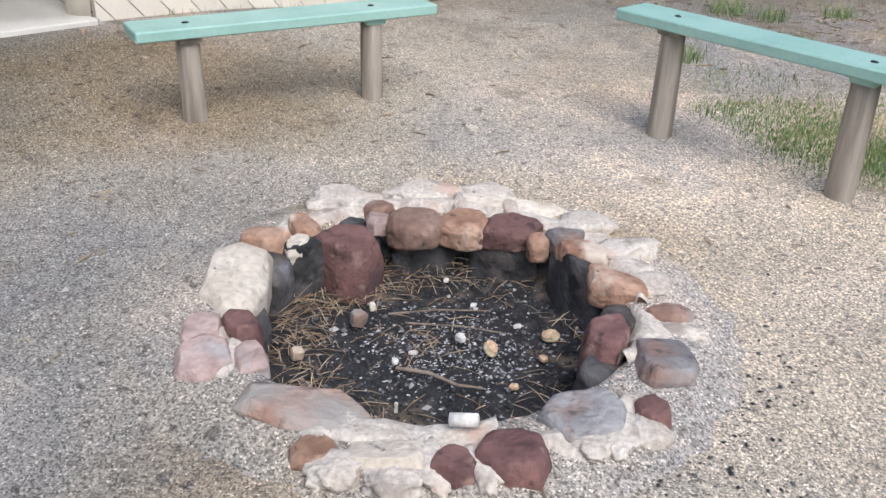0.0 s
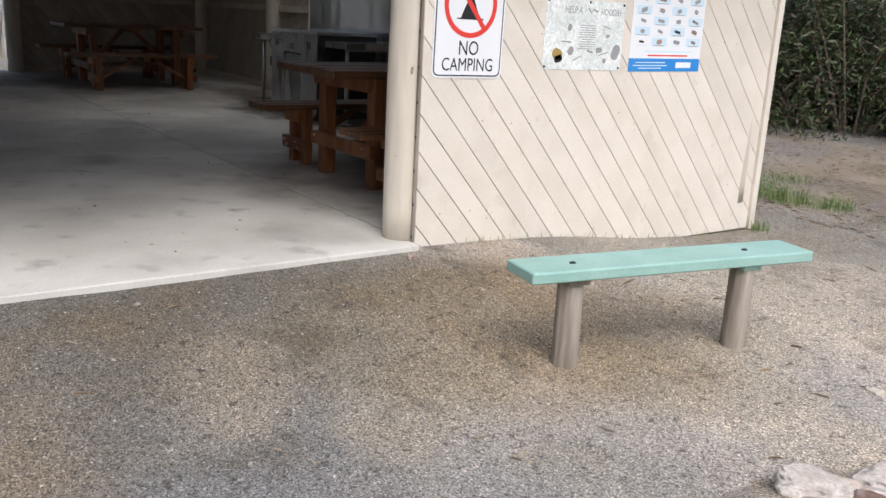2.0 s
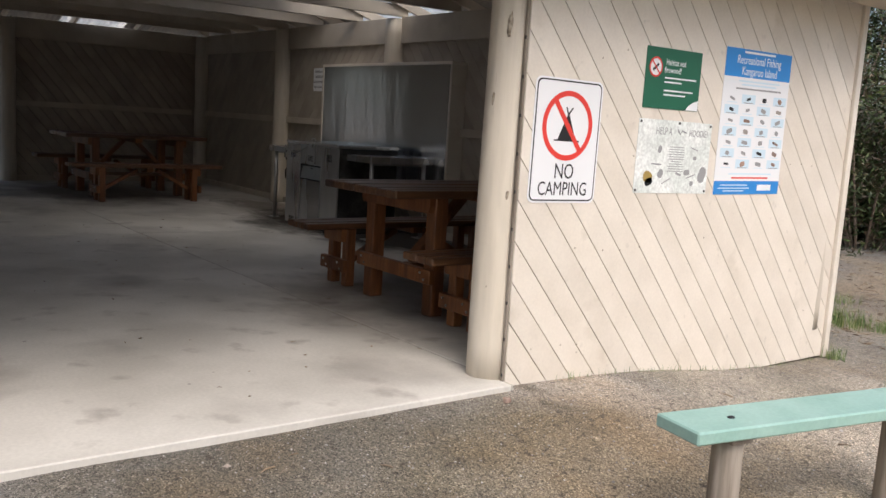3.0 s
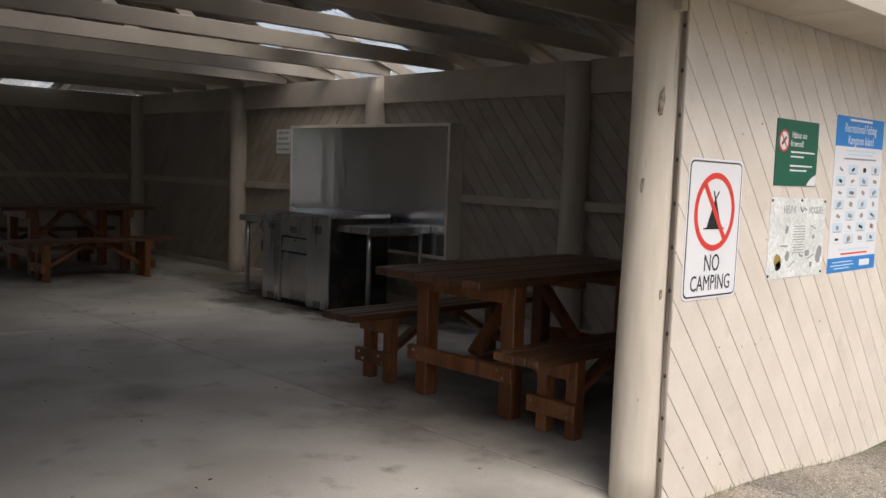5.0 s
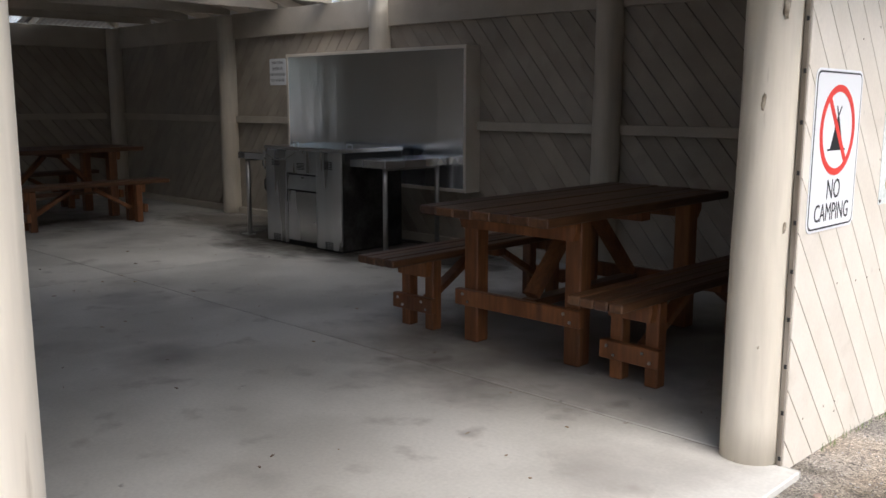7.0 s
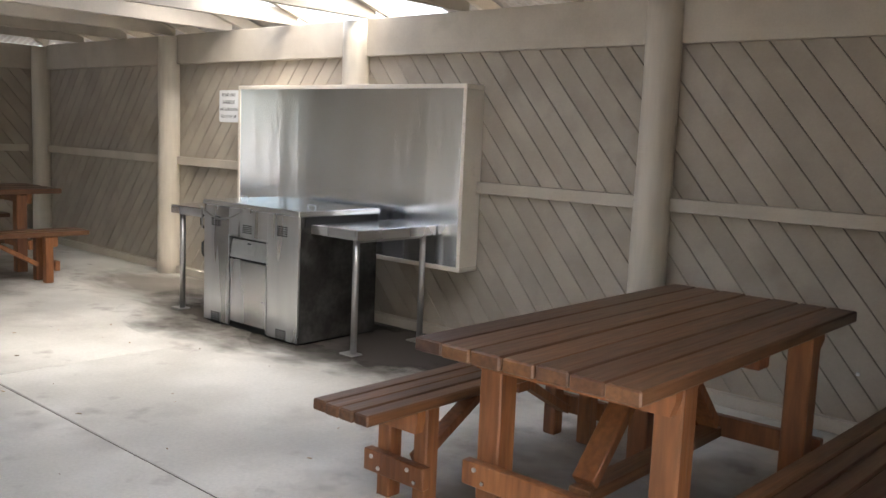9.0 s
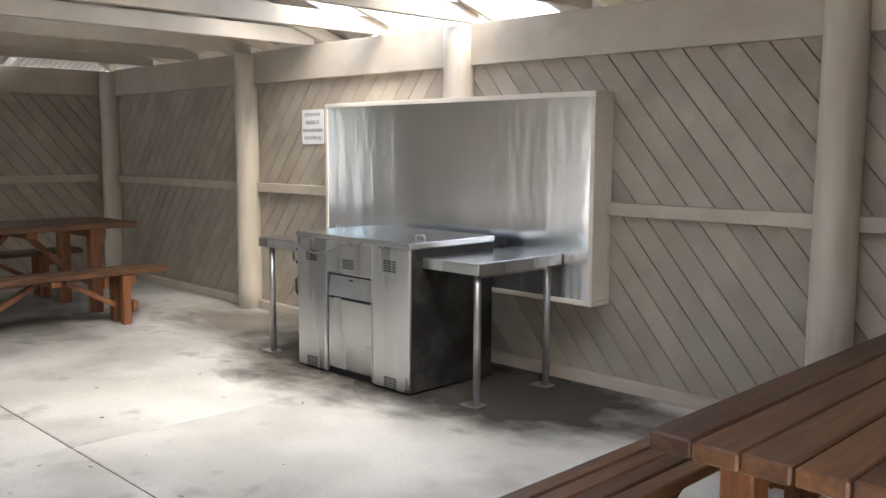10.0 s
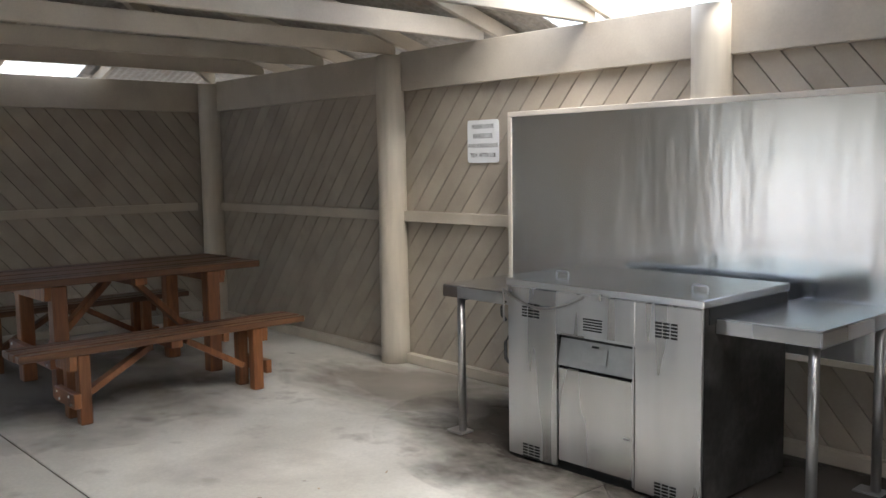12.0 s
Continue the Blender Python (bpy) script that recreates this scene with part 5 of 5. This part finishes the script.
scatter("ash_flakes", "pale grey ash flakes in clusters on charcoal", "ash", pieces, FLAKES)
pieces = []
for n in range(640):
    a = rng.gauss(3.4, 0.85) if rng.random() < 0.8 else rng.uniform(0, 6.3)
    r = 0.50 * math.sqrt(rng.uniform(0.42, 1)) if rng.random() < 0.88 else 0.3 * rng.random()
    x, y = r * math.cos(a), r * math.sin(a)
    pieces.append(stalk(PIT.x + x, PIT.y + y, bed_z(x, y) + rng.uniform(0.006, 0.03), rng.uniform(0.03, 0.12), rng.uniform(0.0006, 0.0016), rng.uniform(0, 6.3), rng.uniform(-0.25, 0.3)))
scatter("dry_straw", "dry straw and twigs lying in the fire pit", "straw", pieces, STRAWS)
for pts, r in (([(3.27, 1.69, -0.325), (3.36, 1.74, -0.315), (3.45, 1.77, -0.32), (3.51, 1.81, -0.315)], 0.006), ([(3.05, 1.83, -0.30), (3.14, 1.96, -0.29), (3.24, 2.09, -0.295)], 0.0035), ([(2.87, 1.53, -0.28), (2.90, 1.58, -0.23), (2.93, 1.63, -0.17)], 0.0025), ([(3.10, 1.86, -0.32), (3.24, 1.98, -0.31), (3.36, 2.06, -0.31)], 0.003)):
    tagged(part("twig", tube(pts, r, 7, None, 0.6), TWIG, None), "dry grey-brown twig lying in the ash", "twig", "twigs in the pit")


def lump(name, label, category, x, y, z, size, mat, seed, group=""):
    ob = part(name, stone(size[0] * 0.72, size[1] * 0.72, size[2] * 0.72, seed, 2, 0.15), mat, None)
    ob.matrix_world = pose(x, y, z, rng.uniform(-15, 15), rng.uniform(-15, 15), rng.uniform(0, 180))
    return tagged(ob, label, category, group)


def lemon(x, y):
    m = pose(x, y, bed_z(x - PIT.x, y - PIT.y) + 0.02, 20, -15, rng.uniform(0, 180))
    t = thing("lemon_half", "dried lemon half lying on the charcoal", "lemon", m, "lemon halves")
    b = bmesh.new()
    bmesh.ops.create_uvsphere(b, u_segments=14, v_segments=8, radius=1, matrix=Matrix.Diagonal((0.031, 0.023, 0.014, 1)))
    part("rind", b, RIND, t, smooth=True)
    d = bmesh.new()
    bmesh.ops.create_circle(d, cap_ends=True, segments=18, radius=0.021, matrix=Matrix.Translation((0, 0, 0.0135)) @ Matrix.Diagonal((1.25, 0.9, 1, 1)))
    part("flesh", d, LEMON, t)


lemon(3.365, 1.98)
lemon(3.434, 2.176)
lump("shell", "round white shell on the charcoal", "shell", 3.266, 1.947, -0.325, (0.05, 0.045, 0.03), SHELL, 81)
lump("pebble", "small tan stone inside the fire pit", "stone", 3.01, 1.745, -0.30, (0.085, 0.07, 0.06), STONE_PINK, 82, "stones in the pit")
lump("pebble", "small pale stone inside the fire pit", "stone", 2.97, 1.83, -0.31, (0.04, 0.045, 0.04), STONE_PALE, 83, "stones in the pit")
lump("pebble", "small pinkish stone inside the fire pit", "stone", 3.07, 1.48, -0.29, (0.06, 0.05, 0.045), STONE_PALE, 84, "stones in the pit")
m = pose(3.755, 1.505, -0.124, 0, 84, 40)
roll = bmesh.new()
bmesh.ops.create_cone(roll, segments=18, radius1=0.017, radius2=0.017, depth=0.07, cap_ends=True, matrix=m)
bmesh.ops.bevel(roll, geom=roll.edges[:], offset=0.003, segments=1, affect="EDGES")
tagged(part("paper_cup", roll, SHELL, None, smooth=True), "small white paper tube lying on the fire pit rim", "paper")
lump("bone", "short white bone standing in the ash", "bone", 3.45, 1.545, -0.29, (0.02, 0.022, 0.06), SHELL, 86)
for x, y in ((3.16, 2.10), (3.18, 2.09), (3.25, 1.77), (3.25, 1.70), (3.34, 2.12), (2.98, 2.14)):
    lump("paper_scrap", "scrap of white burnt paper in the ash", "paper", x, y, -0.315, (0.035, 0.025, 0.012), SHELL, x * 9 + y, "paper scraps")
for x, y in ((3.555, 1.89), (3.575, 2.21), (3.51, 2.06)):
    lump("fruit_peel", "dry orange-brown fruit peel in the ash", "peel", x, y, -0.32, (0.045, 0.03, 0.02), LEMON, x * 7, "fruit peels")
lump("pebble", "flat pale stone lying on the gravel", "stone", 2.142, 3.017, ground_z(2.142, 3.017) + 0.004, (0.13, 0.06, 0.035), STONE_PALE, 91, "loose stones")
lump("pebble", "small tan stone beside the slab corner", "stone", 0.19, 2.03, ground_z(0.19, 2.03) + 0.012, (0.055, 0.04, 0.035), STONE_PINK, 92, "loose stones")

# ---- gravel, grass ----
pieces = []
for n in range(36000):
    x, y = rng.uniform(-0.1, 5.6), rng.uniform(-2.2, 6.8)
    if math.hypot(x - PIT.x, y - PIT.y) < 0.82 or (x < 0.09 and y < 2.15) or x < 0.03:
        continue
    sz = 0.0022 + 0.0055 * rng.random() ** 3
    if rng.random() < 0.004:
        sz *= 2.4
    pieces.append(bit(x, y, ground_z(x, y) + sz * 0.2, sz, sz * 0.75, sz * 0.6, rng.uniform(0, 6)))
scatter("gravel", "loose grey and tan gravel bits", "gravel", pieces, PEBBLES)


def blade(x, y, z, h, lean, turn, w):
    dx, dy = math.cos(turn), math.sin(turn)
    vs = [(x - dy * w, y + dx * w, z), (x + dy * w, y - dx * w, z), (x + dx * lean * h * 0.4 + dy * w * 0.7, y + dy * lean * h * 0.4 - dx * w * 0.7, z + h * 0.6), (x + dx * lean * h * 0.4 - dy * w * 0.7, y + dy * lean * h * 0.4 + dx * w * 0.7, z + h * 0.6), (x + dx * lean * h, y + dy * lean * h, z + h)]
    return vs, ((0, 1, 2, 3), (3, 2, 4))


pieces = []
for cx, cy, rad, count, h in ((2.95, 4.35, 0.42, 1500, 0.03), (3.3, 4.15, 0.42, 2200, 0.034), (3.65, 4.25, 0.44, 2000, 0.036), (3.3, 4.75, 0.6, 1300, 0.032), (2.69, 4.2, 0.18, 140, 0.05), (2.44, 4.8, 0.4, 260, 0.04), (1.99, 4.89, 0.16, 130, 0.11), (1.45, 6.17, 0.2, 150, 0.15), (1.73, 6.29, 0.15, 130, 0.10), (2.25, 5.7, 0.15, 130, 0.10), (1.98, 6.78, 0.15, 130, 0.1), (-0.81, 6.29, 0.28, 330, 0.17), (-0.5, 6.27, 0.2, 230, 0.15), (-0.2, 6.4, 0.2, 210, 0.12), (0.06, 5.08, 0.10, 70, 0.10), (1.44, 5.46, 0.2, 150, 0.10), (-1.2, 7.2, 0.3, 170, 0.10), (0.6, 6.3, 0.5, 120, 0.05), (3.4, 5.2, 1.0, 300, 0.05), (4.3, 4.4, 0.6, 400, 0.06), (2.6, 7.6, 1.2, 260, 0.08)):
    for n in range(count):
        a, r = rng.uniform(0, 6.3), rad * math.sqrt(rng.random()) * rng.uniform(0.5, 1.1)
        x, y = cx + r * math.cos(a), cy + r * math.sin(a)
        pieces.append(blade(x, y, ground_z(x, y) - 0.004, h * rng.uniform(0.4, 1.2), rng.uniform(0.1, 1.2), rng.uniform(0, 6.3), 0.0024))
for n in range(150):
    y = rng.uniform(2.5, 4.95)
    pieces.append(blade(0.012 + 0.02 * rng.random(), y, ground_z(0.02, y) - 0.004, rng.uniform(0.01, 0.05), rng.uniform(0.1, 0.8), rng.uniform(0, 6.3), 0.0015))
scatter("grass", "sparse green and straw-coloured grass tufts", "grass", pieces, BLADES)
pieces = []
for n in range(6500):
    x, y = rng.uniform(-6, 5.5), 5.7 + 6 * rng.random() ** 1.5
    if rng.random() < 0.06:
        x, y = rng.uniform(0.3, 5.5), rng.uniform(-2, 6)
        if math.hypot(x - PIT.x, y - PIT.y) < 0.8:
            continue
    pieces.append(stalk(x, y, ground_z(x, y) + 0.006, rng.uniform(0.02, 0.10), rng.uniform(0.001, 0.004), rng.uniform(0, 6.3), rng.uniform(-0.1, 0.1)))
scatter("leaf_litter", "dry twigs and leaf litter on the ground", "litter", pieces, STRAWS)
pieces = []
for n in range(90):
    x, y = rng.uniform(-6.5, -0.1), rng.uniform(-1.0, 3.6)
    pieces.append(stalk(x, y, 0.004, rng.uniform(0.008, 0.035), rng.uniform(0.001, 0.004), rng.uniform(0, 6.3), 0.0))
scatter("floor_litter", "small dark leaf fragments on the concrete", "litter", pieces, STRAWS)
pieces = []
for n in range(160):
    a, r = rng.gauss(0, 0.5), rng.uniform(0.8, 1.15)
    x, y = PIT.x + r * math.cos(a), PIT.y + r * math.sin(a)
    sz = rng.uniform(0.004, 0.012)
    pieces.append(bit(x, y, ground_z(x, y) + sz * 0.3, sz, sz * 0.7, sz * 0.5, rng.uniform(0, 6)))
scatter("spilled_charcoal", "black charcoal crumbs spilled beside the fire pit", "charcoal", pieces, COALS)

# ---- shrubs and trees ----


def leaf_cloud(count, centres, size):
    verts, faces = [], []
    for n in range(count):
        c, rad = centres[rng.randrange(len(centres))]
        d = Vector((rng.gauss(0, 1), rng.gauss(0, 1), rng.gauss(0, 1))).normalized() * rad * (rng.random() ** 0.45)
        p = Vector(c) + d
        u = Vector((rng.gauss(0, 1), rng.gauss(0, 1), rng.gauss(0, 0.7))).normalized() * size * rng.uniform(0.6, 1.3)
        w = u.cross(Vector((rng.gauss(0, 1), rng.gauss(0, 1), rng.gauss(0, 1)))).normalized() * size * 0.28
        n0 = len(verts)
        verts.extend([tuple(p - u), tuple(p + w), tuple(p + u), tuple(p - w)])
        faces.append((n0, n0 + 1, n0 + 2, n0 + 3))
    me = bpy.data.meshes.new("crown")
    me.from_pydata(verts, [], faces)
    me.materials.append(LEAVES)
    return me


def shrub(height, wide, count, label):
    t = thing("shrub", label, "shrub", group="shrubs behind the shelter")
    centres = []
    for n in range(34):
        a, r = rng.uniform(0, 6.3), wide * rng.random() ** 0.6
        z = height * (0.03 + 0.92 * rng.random() ** 1.6)
        tip = Vector((r * math.cos(a), r * math.sin(a), z))
        centres.append((tuple(tip), wide * rng.uniform(0.22, 0.42)))
        mid = tip * 0.5 + Vector((rng.uniform(-0.1, 0.1), rng.uniform(-0.1, 0.1), 0.05))
        part("stem", tube([(0.1 * math.cos(a), 0.1 * math.sin(a), -0.3), tuple(mid), tuple(tip)], 0.022, 6, None, 0.3), TWIG, t)
    o = new("crown", leaf_cloud(count, centres, 0.055))
    o.parent = t
    return t


def tree(height, label, bark, count):
    t = thing("tree", label, "tree", group="trees round the clearing")
    centres = []
    for n in range(5):
        a = n * 1.3 + rng.uniform(0, 0.6)
        lean = rng.uniform(0.1, 0.3) * height
        top = Vector((lean * math.cos(a), lean * math.sin(a), height * rng.uniform(0.7, 0.95)))
        pts = [Vector((0.22 * math.cos(a), 0.22 * math.sin(a), -0.4)) + (top - Vector((0, 0, -0.4))) * f + Vector((rng.uniform(-0.12, 0.12), rng.uniform(-0.12, 0.12), 0)) * (f > 0) for f in (0, 0.25, 0.5, 0.75, 1)]
        part("trunk" if n == 0 else "limb", tube([tuple(p) for p in pts], rng.uniform(0.08, 0.15), 10, None, 0.3), bark, t, smooth=True)
        for q in pts[2:]:
            for w in range(2):
                e = q + Vector((rng.uniform(-1, 1), rng.uniform(-1, 1), rng.uniform(0.1, 0.8))) * height * 0.16
                part("branch", tube([tuple(q), tuple((q + e) / 2 + Vector((0, 0, 0.08))), tuple(e)], 0.03, 6, None, 0.3), bark, t)
                centres.append((tuple(e), height * rng.uniform(0.08, 0.14)))
    o = new("crown", leaf_cloud(count, centres, 0.06))
    o.parent = t
    return t


kinds = [shrub(3.4, 1.6, 13000, "dense dark green shrub with bare lower stems"), shrub(4.0, 1.8, 14500, "tall dark green shrub with brown dead twigs"), shrub(2.9, 1.6, 12000, "low bushy olive-green shrub")]
spots = [(-13, 8.4), (-10.5, 9.2), (-8, 10.0), (-5.9, 10.6), (-4.2, 12.0), (-2.6, 13.6), (-0.6, 14.6), (1.6, 15.8), (4.0, 16.8), (6.6, 17.8), (-14.5, 10.6), (-9.2, 11.6), (-6.6, 12.4), (-4.6, 14.2), (-2.0, 16.0), (0.8, 17.4), (3.4, 18.8), (-3.4, 11.9), (-1.4, 13.4), (9.5, 18.5), (12, 17), (-7.2, 14.5), (-0.5, 18.5), (-5.2, 11.9), (-3.6, 13.2), (-1.6, 14.9), (0.6, 16.2), (-4.9, 13.3), (2.4, 17.2)]
for n, (x, y) in enumerate(spots):
    m = pose(x, y, -0.22, 0, 0, n * 67) @ Matrix.Diagonal((1, 1, 1, 1))
    if n < 3:
        kinds[n].matrix_world = m
    else:
        copy_thing(kinds[n % 3], m)
# Unseen eastern row, added to block low light through the entrance.
for n in range(13):
    copy_thing(kinds[n % 3], pose(14.5 + 1.2 * math.sin(n * 2.1), -10.5 + 1.8 * n, -0.22, 0, 0, n * 71))
pale = tree(5.5, "pale-barked multi-stemmed tree with thin crown", BARK, 5200)
pale.matrix_world = pose(-17.5, 2.9, -0.25)
# The south and east trees are unseen, added to dim the horizon.
for n, (x, y) in enumerate(((-20, 1.0), (-19, 4.6), (-22, 3.2), (-18.5, 0.2), (-17, 5.5), (-2, -15), (5, -15), (-24, 6), (12, -12), (17, -4), (18, 4), (15, 11))):
    copy_thing(pale, pose(x, y, -0.25, 0, 0, n * 83))
